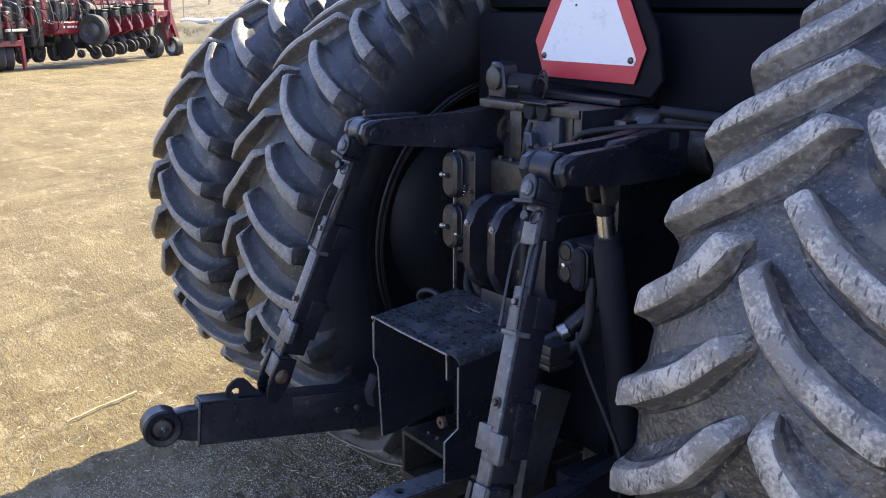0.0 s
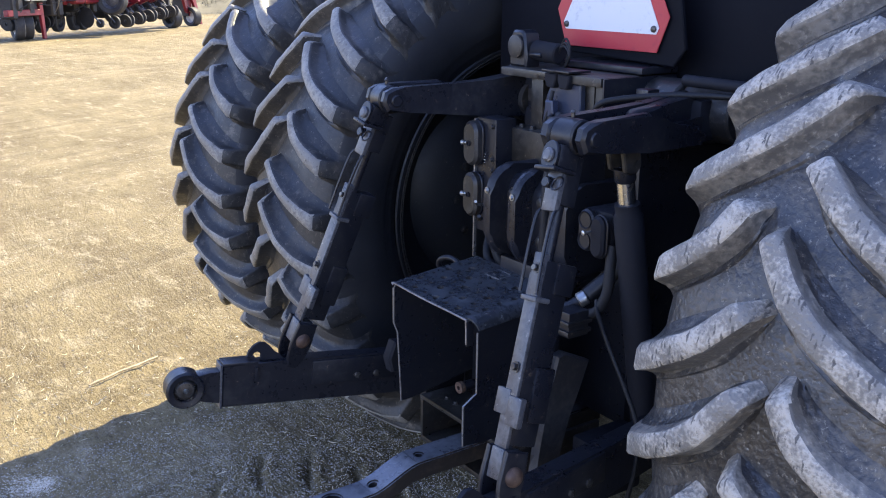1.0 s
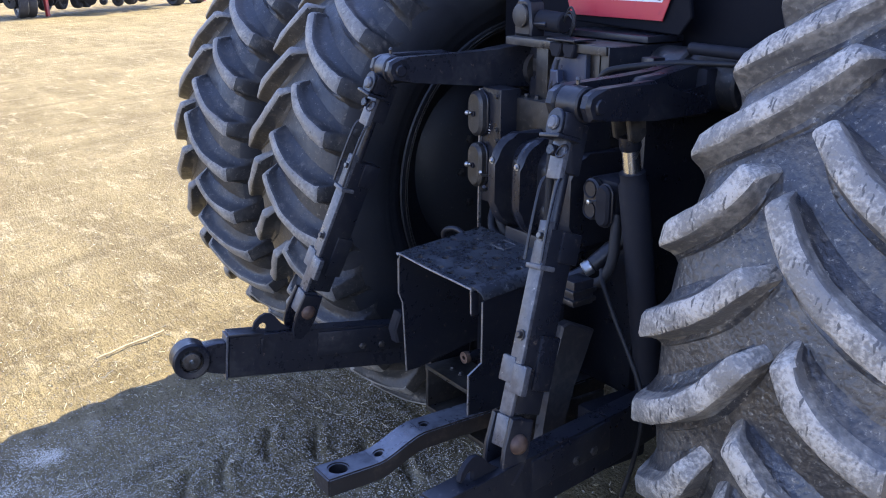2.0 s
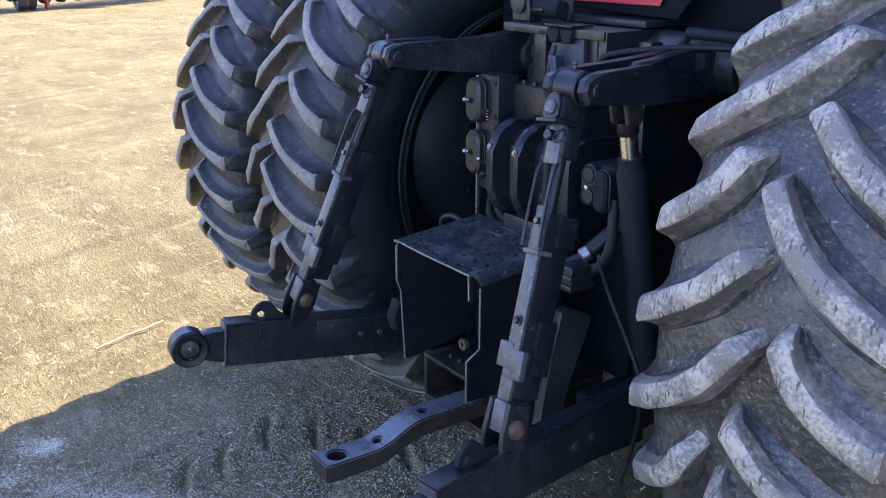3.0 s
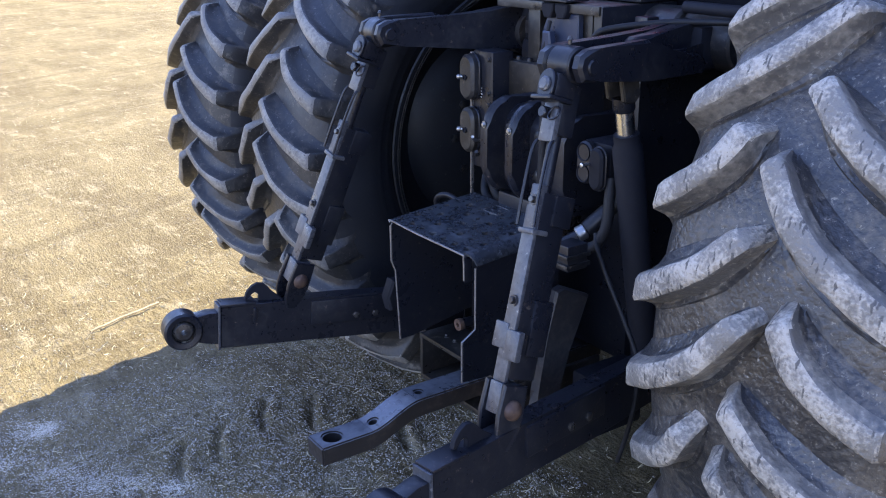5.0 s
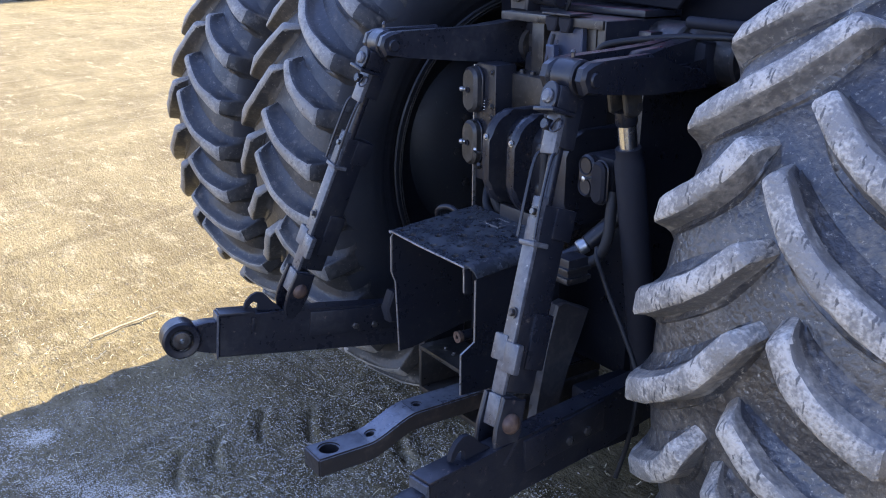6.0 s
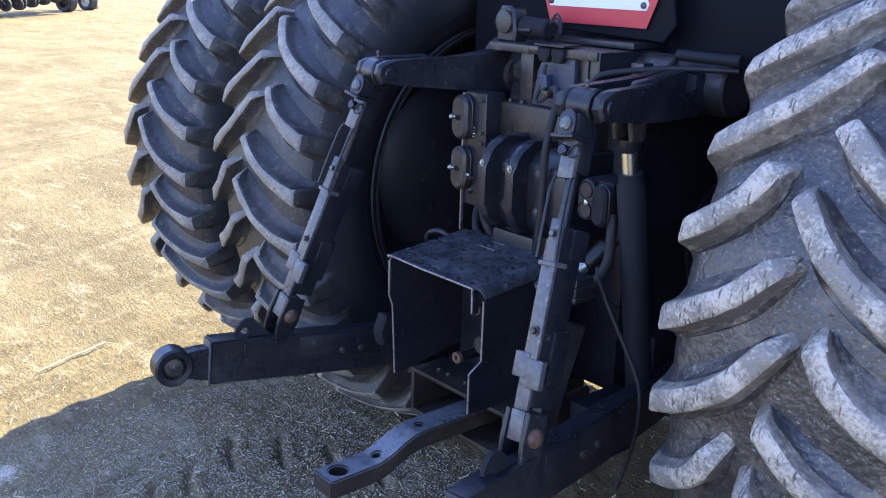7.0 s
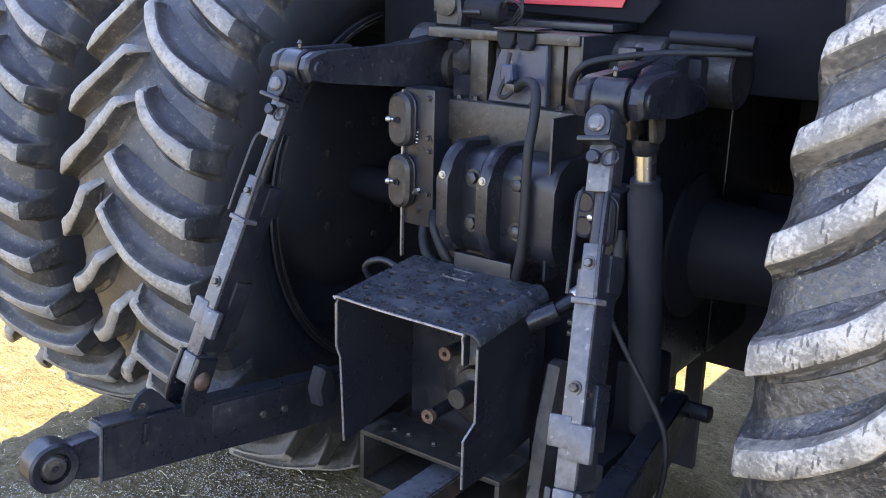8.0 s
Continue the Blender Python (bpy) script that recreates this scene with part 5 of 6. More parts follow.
# oblique hose coupling beside the shield
quick = part("hose_coupler", add_rod(bmesh.new(), (0.165, 1.4, 0.868), (0.215, 1.44, 0.895), 0.022, 20, 0.003), LINK_PAINT, tractor, "black and zinc quick hose coupling")
part("coupler_neck", add_rod(bmesh.new(), (0.2, 1.43, 0.886), (0.236, 1.478, 0.918), 0.014, 18), BLACK, quick)
part("coupler_collar", add_rod(bmesh.new(), (0.233, 1.474, 0.917), (0.244, 1.492, 0.929), 0.019, 20, 0.003), ZINC, quick, "bright zinc collar")
part("coupler_sleeve", add_rod(bmesh.new(), (0.243, 1.492, 0.93), (0.27, 1.54, 0.975), 0.02, 20, 0.003, 0.022), LINK_PAINT, quick)
part("hose", add_tube(bmesh.new(), [(0.268, 1.535, 0.97), (0.3, 1.565, 1.02), (0.315, 1.57, 1.08), (0.3, 1.57, 1.15)], 0.016, 12, 6), HOSE, tractor)
part("hose", add_tube(bmesh.new(), [(0.31, 1.5, 1.07), (0.318, 1.49, 1.02), (0.322, 1.48, 0.96), (0.305, 1.47, 0.915), (0.285, 1.46, 0.9)], 0.013, 12, 6), HOSE, tractor)
part("hose_ferrule", add_rod(bmesh.new(), (0.285, 1.46, 0.9), (0.279, 1.457, 0.896), 0.0145, 16), ZINC, tractor)
slab("rod_guard_block", (0.3, 1.34, 0.885), (0.35, 1.4, 0.945), BLACK, 0.004)
for dz in (0.0, 0.022):
    slab("guard_fin", (0.295, 1.333, 0.893 + dz), (0.355, 1.405, 0.903 + dz), CAST, 0.002)
slab("sway_tab", (0.285, 1.48, 0.552), (0.325, 1.57, 0.572), DUSTY_PLATE, 0.008)
part("drain_cable", add_tube(bmesh.new(), [(0.3, 1.47, 0.94), (0.317, 1.46, 0.912), (0.359, 1.458, 0.847), (0.421, 1.46, 0.755), (0.459, 1.462, 0.684), (0.466, 1.46, 0.6), (0.45, 1.46, 0.504), (0.42, 1.46, 0.397)], 0.0058, 10, 6), HOSE, tractor, "thin black hanging hose end")
guard = add_prism(bmesh.new(), [(1.406, 0.791), (1.43, 0.797), (1.515, 0.757), (1.482, 0.689), (1.447, 0.622), (1.427, 0.533), (1.41, 0.42), (1.33, 0.42), (1.353, 0.502), (1.362, 0.531), (1.375, 0.68)], 0.215, 0.245, XR, 0.006)
part("sway_block", guard, SWAY_PAINT, tractor, "dusty grey sway limiter plate")
mirror_guard = add_prism(bmesh.new(), [(1.38, 0.8), (1.42, 0.815), (1.47, 0.81), (1.5, 0.77), (1.51, 0.66), (1.49, 0.5), (1.34, 0.5), (1.35, 0.66)], -0.27, -0.245, XR, 0.01)
part("sway_block", mirror_guard, BLACK, tractor)
bracket = part("link_stop", add_prism(bmesh.new(), [(1.245, 0.64), (1.265, 0.69), (1.29, 0.685), (1.315, 0.62), (1.3, 0.59), (1.255, 0.6)], -0.31, -0.27, XR, 0.006), BLACK_MATT, tractor, "dark iron link stop bracket")
part("ring_handle", add_tube(bmesh.new(), [(-0.2, 1.44, 0.9), (-0.235, 1.43, 0.915), (-0.265, 1.42, 0.91), (-0.285, 1.42, 0.89), (-0.28, 1.43, 0.865)], 0.008, 10, 6), LINK_PAINT, tractor)
slab("check_bracket", (0.26, 1.45, 0.42), (0.34, 1.62, 0.58), BLACK_MATT, 0.01)
slab("check_bracket", (-0.34, 1.5, 0.42), (-0.26, 1.66, 0.6), CAST, 0.01)
for s in (-1, 1):
    slab("link_mount", (min(s * 0.2, s * 0.31), 1.72, 0.5), (max(s * 0.2, s * 0.31), 1.86, 0.7), BLACK_MATT, 0.02)
    part("link_pin", add_rod(bmesh.new(), (s * 0.3, 1.78, 0.6), (s * 0.44, 1.78, 0.6), 0.02, 20), BLACK, tractor)
    slab("arm_web", (min(s * 0.22, s * 0.37), 1.7, 1.3), (max(s * 0.22, s * 0.37), 1.8, 1.4), BLACK_MATT, 0.02)
for lo, hi in (((-0.052, 1.409), (0.006, 1.412)), ((-0.055, 1.452), (-0.004, 1.455)), ((-0.055, 1.412), (-0.052, 1.452)), ((0.003, 1.414), (0.006, 1.45)), ((-0.04, 1.424), (-0.03, 1.427)), ((-0.02, 1.432), (-0.008, 1.436))):
    z = shield_z((lo[0] + hi[0]) / 2, (lo[1] + hi[1]) / 2)          # worn remains of a label
    slab("label_trace", (lo[0], lo[1], z - 0.004), (hi[0], hi[1], z + 0.0022), ROD_STEEL, 0, parent=shield)



# ---- planter parked across the yard ----
ORIGIN = Vector((-26.5, 6.8, 0.0))
ALONG = Vector((-0.64965, 0.76023, 0.0))
AWAY = Vector((-0.76023, -0.64965, 0.0))
PL = Matrix.Translation(ORIGIN) @ Matrix((ALONG, AWAY, Vector((0, 0, 1)))).transposed().to_4x4()
planter = thing("planter", ORIGIN, "red row-crop planter with black hoppers parked on the yard", "planter")


def pl_box(name, lo, hi, mat, parent=None, bevel=0.015, label="", m=None):
    return part(name, add_box(bmesh.new(), lo, hi, PL @ (m or Matrix()), bevel, 1), mat, parent or planter, label)


def pl_tube(name, pts, r, mat, parent=None, seg=8):
    return part(name, add_tube(bmesh.new(), [PL @ Vector(p) for p in pts], r, seg, 6), mat, parent or planter)


def pl_wheel(s, w, z, r, half, turn=0.0, rim=RIM_PALE):
    m = PL @ Matrix.Translation((s, w, z)) @ Matrix.Rotation(turn, 4, "Z") @ Matrix.Rotation(math.pi / 2, 4, "X")
    tyre = part("wheel", add_turned(bmesh.new(), [(0.6 * r, -half * 0.8), (0.85 * r, -half), (0.97 * r, -half * 0.8), (r, 0), (0.97 * r, half * 0.8), (0.85 * r, half), (0.6 * r, half * 0.8), (0.55 * r, 0)], m, 32, closed=True), SMALL_TYRE, planter, "black implement tyre")
    part("rim", add_turned(bmesh.new(), [(0, -half * 0.3), (0.2 * r, -half * 0.35), (0.45 * r, -half * 0.1), (0.6 * r, -half * 0.7), (0.61 * r, half * 0.7), (0.45 * r, half * 0.1), (0.2 * r, half * 0.35), (0, half * 0.3)], m, 28), rim, tyre)


def row_unit(s, w=0.0, lift=0.0):
    body = part("row_unit", add_prism(bmesh.new(), [(-0.3, 0.95), (-0.14, 1.26), (0.22, 1.28), (0.25, 0.8), (0.08, 0.68), (-0.12, 0.78), (-0.3, 0.85)], s - 0.07, s + 0.07, PL @ Matrix.Translation((0, w, lift)) @ Matrix(((0, 0, 1, 0), (1, 0, 0, 0), (0, 1, 0, 0), (0, 0, 0, 1))), 0.015), RED, planter, "red painted row unit body")
    pl_box("hopper", (s - 0.16, w - 0.25, 1.27 + lift), (s + 0.16, w + 0.2, 1.52 + lift), PLASTIC_GREY, body, 0.05)
    pl_box("hopper_lid", (s - 0.17, w - 0.26, 1.52 + lift), (s + 0.17, w + 0.21, 1.56 + lift), DARK_IRON, body, 0.02)
    for side in (-0.11, 0.11):
        m = PL @ Matrix.Translation((s + side, w + 0.22, 0.5 + lift)) @ Matrix.Rotation(math.pi / 2, 4, "Y")
        part("gauge_wheel", add_turned(bmesh.new(), [(0.05, -0.03), (0.17, -0.05), (0.2, -0.03), (0.2, 0.03), (0.17, 0.05), (0.05, 0.03)], m, 24, closed=True), SMALL_TYRE, body)
        m = PL @ Matrix.Translation((s + side * 0.8, w - 0.25, 0.36 + lift)) @ Matrix.Rotation(math.pi / 2 + side * 2, 4, "Y")
        part("press_wheel", add_turned(bmesh.new(), [(0.04, -0.02), (0.15, -0.035), (0.19, -0.025), (0.19, 0.025), (0.15, 0.035), (0.04, 0.02)], m, 24, closed=True), SMALL_TYRE, body)
        part("press_arm", add_rod(bmesh.new(), PL @ Vector((s + side * 0.6, w + 0.25, 0.66 + lift)), PL @ Vector((s + side * 0.8, w - 0.36, 0.34 + lift)), 0.022, 8), ZINC, body)
    pl_box("parallel_arm", (s - 0.1, w + 0.25, 1.0 + lift), (s + 0.1, w + 0.75, 1.08 + lift), DARK_IRON, body)
    pl_box("parallel_arm", (s - 0.1, w + 0.25, 0.8 + lift), (s + 0.1, w + 0.75, 0.88 + lift), DARK_IRON, body)
    pl_tube("seed_hose", [(s, w, 1.55 + lift), (s + 0.05, w + 0.15, 1.8 + lift), (s + 0.1, w + 0.4, 1.9 + lift), (s + 0.15, w + 0.7, 1.75 + lift)], 0.022, HOSE, body)


for k in range(5):
    pl_box("disc_guard", (1.75 + 0.64 * k, -0.1, 0.42), (2.15 + 0.64 * k, 0.5, 1.0), DARK_IRON, bevel=0.06)
    row_unit(1.85 + 0.64 * k, -0.38, 0.05 * k)
for k in range(3):
    row_unit(-0.35 - 0.76 * k, 0.75, 0.05)
pl_box("toolbar", (-3.2, 0.75, 0.95), (7.1, 0.93, 1.13), RED, label="red square toolbar")
pl_box("upper_bar", (-3.2, 0.9, 1.72), (6.9, 1.05, 1.9), RED)
pl_box("upper_bar", (2.2, 0.3, 1.68), (6.9, 0.42, 1.78), RED)
pl_box("end_frame", (4.8, -0.05, 1.33), (6.7, 0.1, 1.5), RED)
for s_ in (4.83, 6.62):
    pl_box("end_frame", (s_ - 0.11, -0.05, 1.4), (s_ + 0.11, 0.12, 2.6), RED)
for s_ in (-1.0, 1.9):
    pl_box("upright", (s_ - 0.07, 0.72, 1.1), (s_ + 0.07, 0.9, 2.5), RED)
pl_box("drive_box", (-0.3, -0.45, 0.88), (0.92, 0.0, 1.24), RED, bevel=0.05, label="red shielded drive box")
for k, (a, b) in enumerate(((0.05, 0.12), (0.22, 0.38), (0.41, 0.53), (0.56, 0.66))):
    pl_box("print_bar", (a, -0.462, 1.06), (b, -0.454, 1.11), PALE_MARK, bevel=0.002)
pl_wheel(0.98, -0.75, 0.99, 0.44, 0.17, 1.7, ROD_STEEL)
for s_, r_ in ((0.5, 0.12), (1.2, 0.19)):
    pl_wheel(s_, -0.63, 0.34, r_, 0.04, 1.57, DARK_IRON)
    part("press_arm", add_rod(bmesh.new(), PL @ Vector((s_ - 0.12, -0.1, 0.95)), PL @ Vector((s_ - 0.06, -0.68, 0.34)), 0.025, 8), ROD_STEEL, planter)
pl_wheel(3.1, 0.2, 0.9, 0.42, 0.16, 1.6, DARK_IRON)
part("coulter_disc", add_turned(bmesh.new(), [(0, -0.02), (0.28, -0.004), (0.28, 0.004), (0, 0.02)], PL @ Matrix.Translation((0.3, -0.35, 0.5)) @ Matrix.Rotation(1.36, 4, "Z") @ Matrix.Rotation(math.pi / 2, 4, "X"), 32), DARK_IRON, planter, "dark steel coulter disc")
for s_ in (-1.8, -1.45):
    pl_wheel(s_, 0.3, 0.36, 0.38, 0.13, 0.9)
for s_ in (1.35, 0.95, 0.2, -0.5):
    pl_wheel(s_, 0.55, 0.42, 0.33, 0.1, 0.2, DARK_IRON)
pl_wheel(5.37, -0.05, 0.32, 0.36, 0.17, 1.3, DUSTY_PLATE)
pl_wheel(6.88, 0.05, 0.28, 0.33, 0.16, 1.3)
part("end_leg", add_prism(bmesh.new(), [(6.5, 1.5), (6.78, 1.55), (7.5, 0.0), (7.36, 0.0)], 0.0, 0.1, PL @ Matrix(((1, 0, 0, 0), (0, 0, 1, 0), (0, 1, 0, 0), (0, 0, 0, 1)), ), 0.01), RED, planter, "sloping red end leg")
part("end_leg", add_prism(bmesh.new(), [(6.3, 1.3), (6.75, 1.32), (7.0, 0.6), (6.8, 0.3), (6.6, 0.5)], 0.1, 0.2, PL @ Matrix(((1, 0, 0, 0), (0, 0, 1, 0), (0, 1, 0, 0), (0, 0, 0, 1))), 0.01), RED, planter)
pl_box("fork", (5.2, -0.05, 0.3), (5.3, 0.5, 1.1), DARK_IRON)
pl_box("fork", (6.7, 0.1, 0.3), (6.78, 0.7, 1.1), DARK_IRON)
part("jack_stand", add_prism(bmesh.new(), [(-1.38, 1.2), (-1.22, 1.2), (-1.17, 0.0), (-1.28, 0.0)], -0.1, -0.02, PL @ Matrix(((1, 0, 0, 0), (0, 0, 1, 0), (0, 1, 0, 0), (0, 0, 0, 1))), 0.01), RED, planter, "red jack stand")
pl_box("side_frame", (-2.6, -0.1, 0.62), (-1.3, 0.05, 0.78), RED)
pl_box("side_frame", (-2.6, -0.1, 1.1), (-1.0, 0.1, 1.28), RED)
pl_box("side_frame", (-0.95, -0.2, 1.15), (-0.8, -0.05, 2.4), RED)
pl_box("side_frame", (-0.1, 0.1, 0.9), (0.08, 0.3, 2.4), RED)
pl_box("side_frame", (0.3, 0.3, 1.3), (2.0, 0.45, 1.45), RED)
pl_box("light_bar", (-2.0, -0.25, 1.0), (-1.2, -0.15, 1.07), RIM_PALE)
for k in range(34):                                  # brackets, cylinders and clamps between the bars
    a = -2.4 + 0.27 * k
    z0 = 0.75 + 0.6 * random.random()
    tilt = Matrix.Translation((a, -0.25 + 0.4 * random.random(), z0)) @ Matrix.Rotation(random.uniform(-0.7, 0.7), 4, "Y")
    pl_box("bracket", (-0.05, -0.06, -0.2), (0.05, 0.06, 0.25), (RED, DARK_IRON, RED, ROD_STEEL, BLACK)[k % 5], m=tilt)
for k in range(44):
    a = -2.6 + 0.16 * k
    z0 = 1.0 + 0.55 * random.random()
    pl_tube("hydraulic_hose", [(a, -0.5 + random.random() * 0.5, z0 + 0.5), (a + 0.15, -0.6, z0 + 0.2 + 0.4 * random.random()), (a + 0.35, -0.55, z0 - 0.1), (a + 0.6 * random.random(), -0.3, z0 - 0.45 * random.random())], 0.008 + 0.007 * random.random(), (HOSE, DARK_IRON, HOSE, ZINC)[k % 4])
for k in range(16):
    a = -1.9 + 0.165 * k
    pl_box("lower_valve", (a, 0.2 + 0.2 * random.random(), 0.42 + 0.2 * random.random()), (a + 0.2, 0.6, 1.1), (DARK_IRON, BLACK)[k % 2], bevel=0.04)
for k in range(26):
    a = -2.6 + 0.165 * k
    pl_box("valve_housing", (a, -0.3 + 0.3 * random.random(), 0.55 + 0.8 * random.random()), (a + 0.24, 0.3, 1.5 + 0.5 * random.random()), (DARK_IRON, PLASTIC_GREY, DARK_IRON, RED, DARK_IRON)[k % 5], bevel=0.04)

# ---- distance ----
def bank_material_mesh(name, start, end, half, height, mat, seed, n=90):
    """A low earth bank between two points, uneven along its crest."""
    a, b = Vector(start), Vector(end)
    d = (b - a).normalized()
    side = Vector((-d.y, d.x, 0))
    bm = bmesh.new()
    rows = []
    for i in range(n + 1):
        p = a + (b - a) * i / n
        fade = min(1, i / 5, (n - i) / 5)
        row = []
        for j in range(13):
            v = -1 + j / 6
            h = height * fade * max(0, 1 - v * v) ** 1.3 * (1 + 0.35 * noise.noise((i * 0.35, j * 0.5, seed))) - 0.04
            row.append(bm.verts.new(p + side * half * v + Vector((0, 0, h))))
        rows.append(row)
    for r0, r1 in zip(rows, rows[1:]):
        for j in range(12):
            bm.faces.new((r0[j], r0[j + 1], r1[j + 1], r1[j]))
    return bm


solo("grass_bank", bank_material_mesh("bank", (-44.0, 13.5, 0), (-33.0, 45.0, 0), 2.4, 0.85, DRY_GRASS, 2.0), DRY_GRASS, (-40, 25, 0), "low bank of dry yellow grass", "bank", kind="structure")


def tufts(name, count, place, height, mat, base, label, category, lean=0.4):
    """Many thin blades joined into one mesh."""
    rng = np.random.default_rng(len(name) + count)
    verts, faces = [], []
    for k in range(count):
        x, y, z = place(rng)
        h = height * (0.5 + rng.random())
        a, w = rng.random() * 2 * math.pi, height * 0.05
        dx, dy = lean * h * math.cos(a), lean * h * math.sin(a)
        n0 = len(verts)
        verts += [(x - w, y - w, z), (x + w, y + w, z), (x + w * 0.6, y - w, z), (x + dx, y + dy, z + h)]
        faces += [(n0, n0 + 1, n0 + 3), (n0 + 1, n0 + 2, n0 + 3), (n0 + 2, n0, n0 + 3)]
    me = bpy.data.meshes.new(name)
    me.from_pydata([(v[0] - base[0], v[1] - base[1], v[2] - base[2]) for v in verts], [], faces)
    me.materials.append(mat)
    ob = new(name, me)
    ob.location = base
    return tagged(ob, label, category, kind="stuff")


def on_bank(rng):
    t, v = rng.random(), rng.normal() * 0.5
    p = Vector((-44.0, 13.5, 0)).lerp(Vector((-33.0, 45.0, 0)), t)
    return p.x - 0.944 * v * 2.0, p.y + 0.33 * v * 2.0, 0.75 * max(0, 1 - v * v) - 0.1


tufts("bank_grass", 22000, on_bank, 0.16, DRY_GRASS, (-40, 25, 0), "dry yellow grass on the bank", "grass")

bm = bmesh.new()
rows = []
for i in range(41):
    ang = radians(95 + 95 * i / 40)
    row = []
    for j, (d, h) in enumerate(((110, -0.1), (118, 1.2), (135, 3.0), (180, 6.0), (260, 9.0), (420, 11.0))):
        row.append(bm.verts.new((d * math.cos(ang), d * math.sin(ang), h * (1 + 0.12 * noise.noise((i * 0.4, j * 0.7, 4))))))
    rows.append(row)
for r0, r1 in zip(rows, rows[1:]):
    for j in range(5):
        bm.faces.new((r0[j], r0[j + 1], r1[j + 1], r1[j]))
solo("far_slope", bm, BRUSH, (-100, 60, 0), "far slope of dry brush and stubble", "hill", kind="structure")


def on_slope(rng):
    ang, d = radians(120 + 60 * rng.random()), 112 + 30 * rng.random()
    return d * math.cos(ang), d * math.sin(ang), 0.1 + (d - 112) * 0.12


tufts("dry_brush", 24000, on_slope, 0.4, BRUSH, (-100, 60, 0), "dry tan brush on the far slope", "brush")
for k, (d, off, length, r) in enumerate(((92, 0.0, 3.0, 0.62), (95, 3.6, 4.2, 0.7), (88, 7.5, 3.2, 0.5), (97, 10.5, 4.0, 0.65), (93, 15.5, 4.5, 0.6))):
    way = Vector((-0.928, 0.372, 0))
    side = Vector((0.372, 0.928, 0))
    c = way * d + side * off
    bm = bmesh.new()
    prof = [(0, 0), (r * 0.6, 0.1), (r, 0.5), (r * 1.02, length * 0.5), (r * 0.95, length - 0.5), (r * 0.55, length - 0.1), (0, length)]
    add_turned(bm, prof, axes_to(c - side * length / 2, c + side * length / 2), 24)
    for v in bm.verts:
        v.co.z = max(GZ - 0.02, v.co.z * 0.5 + 0.2 + 0.12 * noise.noise(v.co * 1.3))
    solo("silage_bag", bm, BAG, (c.x, c.y, GZ), "white plastic silage bag lying on the field edge", "silage bag", "white bags beside the far field")
c = Vector((-0.908, 0.418, 0)) * 112
solo("hay_bale", add_turned(bmesh.new(), [(0, 0), (0.68, 0), (0.76, 0.08), (0.78, 0.7), (0.76, 1.4), (0.68, 1.48), (0, 1.48)], axes_to((c.x - 0.5, c.y - 0.5, 0.95), (c.x + 0.5, c.y + 0.5, 0.95)), 32), HAY, (c.x, c.y, 0.17), "round tan hay bale on the far slope", "hay bale")
for k, (dx, h) in enumerate(((0.0, 2.6), (-9.0, 2.4))):
    p = Vector((-0.933, 0.36, 0)) * 108 + Vector((0.36, 0.933, 0)) * dx
    solo("fence_post", add_rod(bmesh.new(), (p.x, p.y, -0.2), (p.x, p.y, h), 0.07, 10), WOOD, (p.x, p.y, -0.2), "weathered wooden fence post by the field", "post", "posts along the far field")


def bare_tree(p, h, seed):
    rng = random.Random(seed)
    tree = thing("bare_tree", p, "leafless grey-brown tree at the field edge", "tree", "bare trees at the field edge")
    bm = bmesh.new()
    add_rod(bm, p, Vector(p) + Vector((0, 0, h * 0.8)), 0.11, 8, 0.002, 0.03)
    part("trunk", bm, WOOD, tree)
    bm = bmesh.new()
    for k in range(26):
        z = h * (0.2 + 0.6 * rng.random())
        a = rng.random() * 2 * math.pi
        q = Vector(p) + Vector((0, 0, z))
        e = q + Vector((math.cos(a) * h * 0.25, math.sin(a) * h * 0.25, h * 0.22))
        add_rod(bm, q, e, 0.03, 5, 0.001, 0.012)
        for _ in range(3):
            b = rng.random() * 2 * math.pi
            add_rod(bm, q.lerp(e, 0.6), e + Vector((math.cos(b), math.sin(b), 0.6)) * h * 0.1, 0.014, 4, 0.001, 0.006)
    part("branches", bm, WOOD, tree)


for k, off in enumerate((-7, -3.5, 3.0, 8.5)):
    q = Vector((-0.933, 0.36, 0)) * (116 + 3 * k) + Vector((0.36, 0.933, 0)) * off
    bare_tree((q.x, q.y, 0.6), 4.5 + k % 3, k)

# ---- litter on the ground ----
bm = bmesh.new()
add_tube(bm, [(-2.087, 0.848, GZ + 0.012), (-2.12, 0.93, GZ + 0.016), (-2.165, 1.02, GZ + 0.014), (-2.19, 1.1, GZ + 0.016), (-2.235, 1.19, GZ + 0.014)], 0.005, 8, 5)
for v in bm.verts:
    v.co += 0.003 * noise.noise_vector(v.co * 25)
solo("stick", bm, WOOD, (-2.15, 1.0, GZ), "bleached bent stick lying on gravel", "stick")


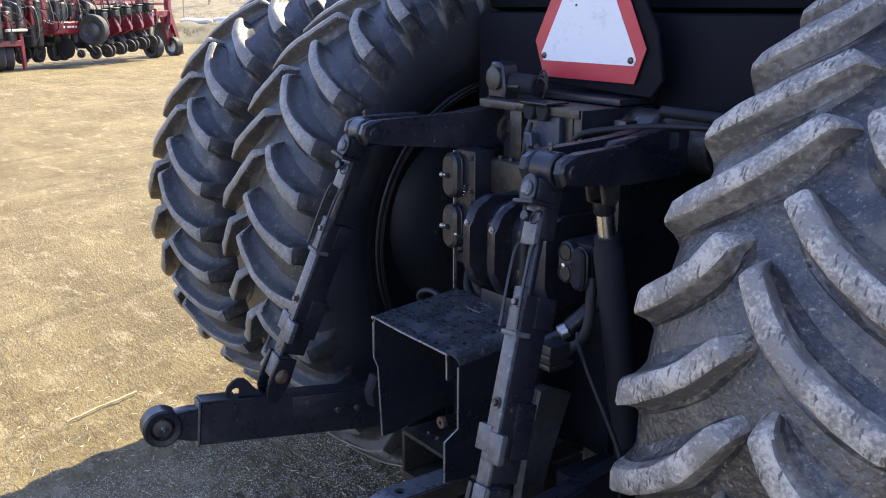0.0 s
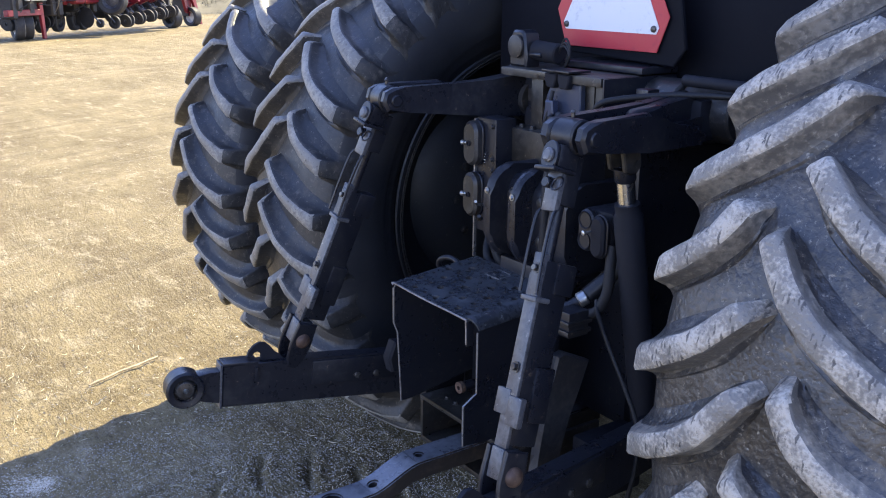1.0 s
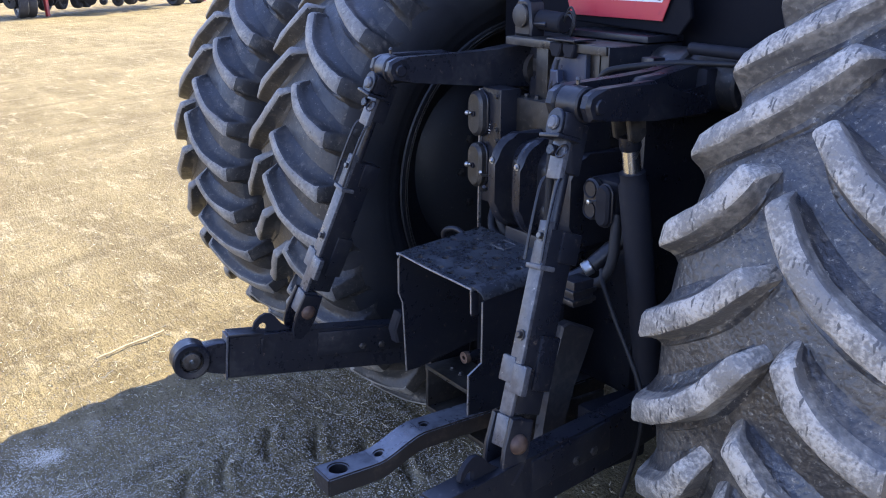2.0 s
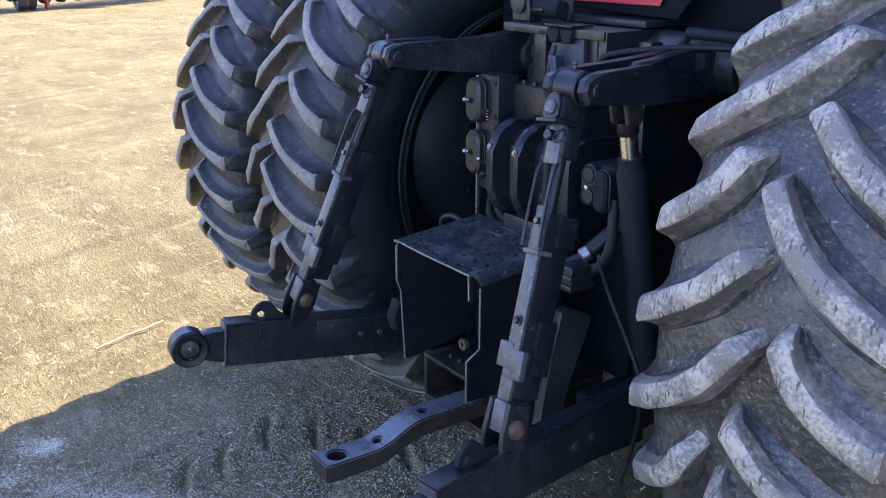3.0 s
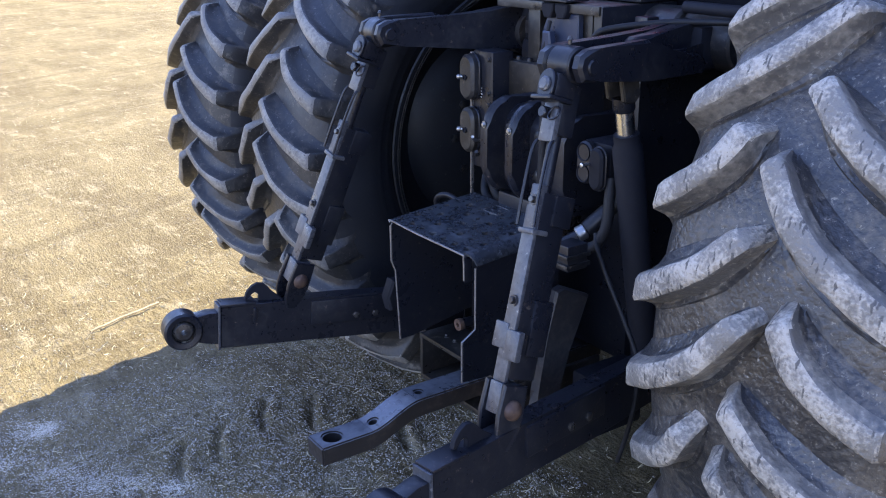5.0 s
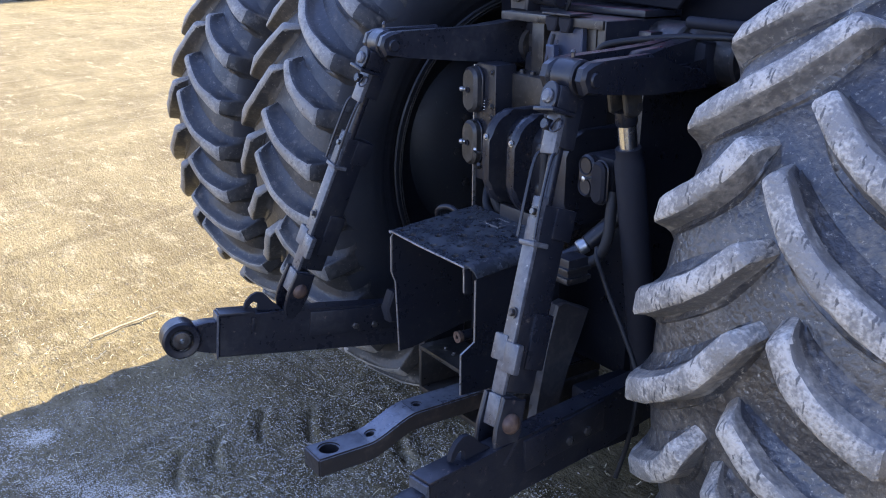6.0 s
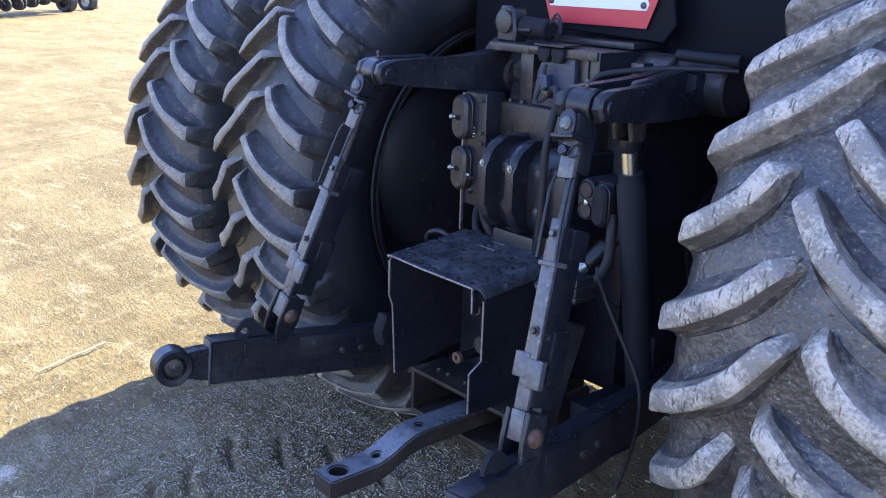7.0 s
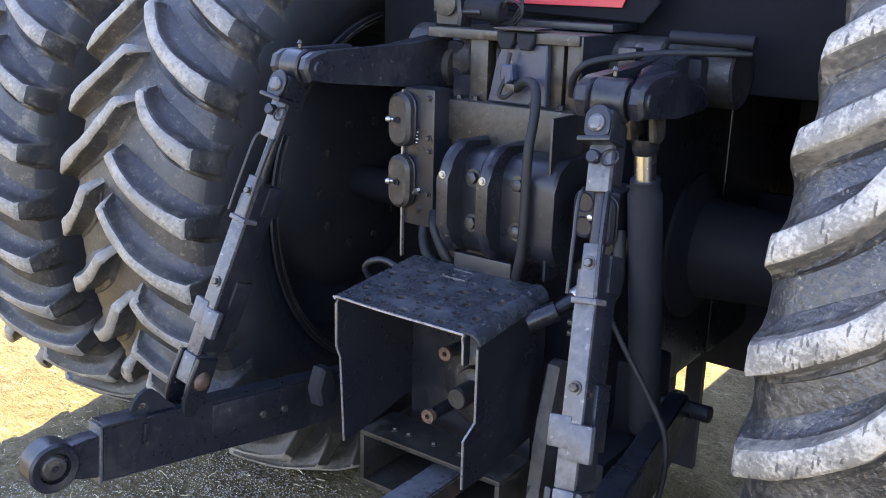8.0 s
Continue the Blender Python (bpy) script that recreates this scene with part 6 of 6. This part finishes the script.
def scatter(name, count, place, size, shape, mat, label, category):
    """Small grains or stalks strewn on the ground, joined into one mesh."""
    rng = np.random.default_rng(count)
    verts, faces = [], []
    for k in range(count):
        x, y = place(rng)
        z = ground_height(x, y)
        a = rng.random() * 2 * math.pi
        ca, sa = math.cos(a), math.sin(a)
        n0 = len(verts)
        if shape == "grain":
            s1, s2, s3 = size * (0.5 + rng.random(3))
            for dx, dy, dz in ((s1, 0, 0), (-s1, 0, 0), (0, s2, 0), (0, -s2, 0), (0, 0, s3 * 0.8), (0, 0, -s3 * 0.5)):
                verts.append((x + dx * ca - dy * sa, y + dx * sa + dy * ca, z + dz + s3 * 0.2))
            faces += [(n0 + i, n0 + j, n0 + k2) for i, j, k2 in ((0, 2, 4), (2, 1, 4), (1, 3, 4), (3, 0, 4), (2, 0, 5), (1, 2, 5), (3, 1, 5), (0, 3, 5))]
        else:
            ln, w = size * (0.3 + rng.random() ** 2 * 1.4), 0.0007 + 0.0009 * rng.random()
            bend, up = rng.normal() * 0.08 * ln, 0.003 + 0.012 * rng.random() ** 3
            for t, off in ((-0.5, 0), (0.0, bend), (0.5, 0)):
                cx, cy = x + t * ln * ca - off * sa, y + t * ln * sa + off * ca
                zz = ground_height(cx, cy) + 0.002 + up * (t + 0.5)
                verts += [(cx - w * sa, cy + w * ca, zz), (cx + w * sa, cy - w * ca, zz), (cx, cy, zz + 1.6 * w)]
            for b0 in (n0, n0 + 3):
                faces += [(b0, b0 + 3, b0 + 5, b0 + 2), (b0 + 2, b0 + 5, b0 + 4, b0 + 1), (b0 + 1, b0 + 4, b0 + 3, b0)]
    me = bpy.data.meshes.new(name)
    me.from_pydata(verts, [], faces)
    me.materials.append(mat)
    return tagged(new(name, me), label, category, kind="stuff")


def under_hitch(rng):
    while True:
        x, y = -1.55 + 2.2 * rng.random(), 0.1 + 1.7 * rng.random()
        if rng.random() < 0.35 + 0.65 * (0.5 + 0.8 * noise.noise((x * 2.5, y * 2.5, 7.0))):
            return x, y


def spill(rng):
    k = rng.integers(0, 8)
    cx, cy, r = ((-1.37, 0.44, 0.08), (-1.35, 0.5, 0.05), (-0.92, 0.55, 0.09), (-0.84, 0.64, 0.07), (-0.74, 0.73, 0.06), (-1.03, 0.45, 0.1), (-1.21, 0.32, 0.1), (-0.95, 0.52, 0.16))[k]
    return cx + r * rng.normal() * 0.6, cy + r * rng.normal() * 0.5


def over_yard(rng):
    while True:
        d = 0.3 + 8.5 * rng.random() ** 1.5
        a = radians(95 + 95 * rng.random())
        x, y = 0.3 + d * math.cos(a), 0.1 + d * math.sin(a)
        if x < -1.6 or rng.random() < 0.25:
            return x, y


scatter("white_grit", 21000, under_hitch, 0.0018, "grain", PELLET, "small white grit strewn over dark gravel", "grit")
scatter("spilled_grit", 6000, spill, 0.0019, "grain", PELLET, "pale patch of spilled white grit", "grit")
def beside_tyre(rng):
    return -1.25 + 1.3 * rng.random() ** 0.8, 0.75 + 0.95 * rng.random()


scatter("dense_grit", 7000, beside_tyre, 0.0019, "grain", PELLET, "dense white grit beside the drive tyre", "grit")
scatter("gravel", 7000, over_yard, 0.0042, "grain", STONE, "brown gravel stones loose on the yard", "gravel")
scatter("fine_gravel", 8000, under_hitch, 0.004, "grain", STONE, "fine brown gravel behind the tractor", "gravel")
scatter("straw", 6500, over_yard, 0.02, "stalk", STRAW, "bleached straw stalks strewn on the yard", "straw")
scatter("chaff", 70, under_hitch, 0.035, "stalk", STRAW, "short straw bits behind the tractor", "straw")
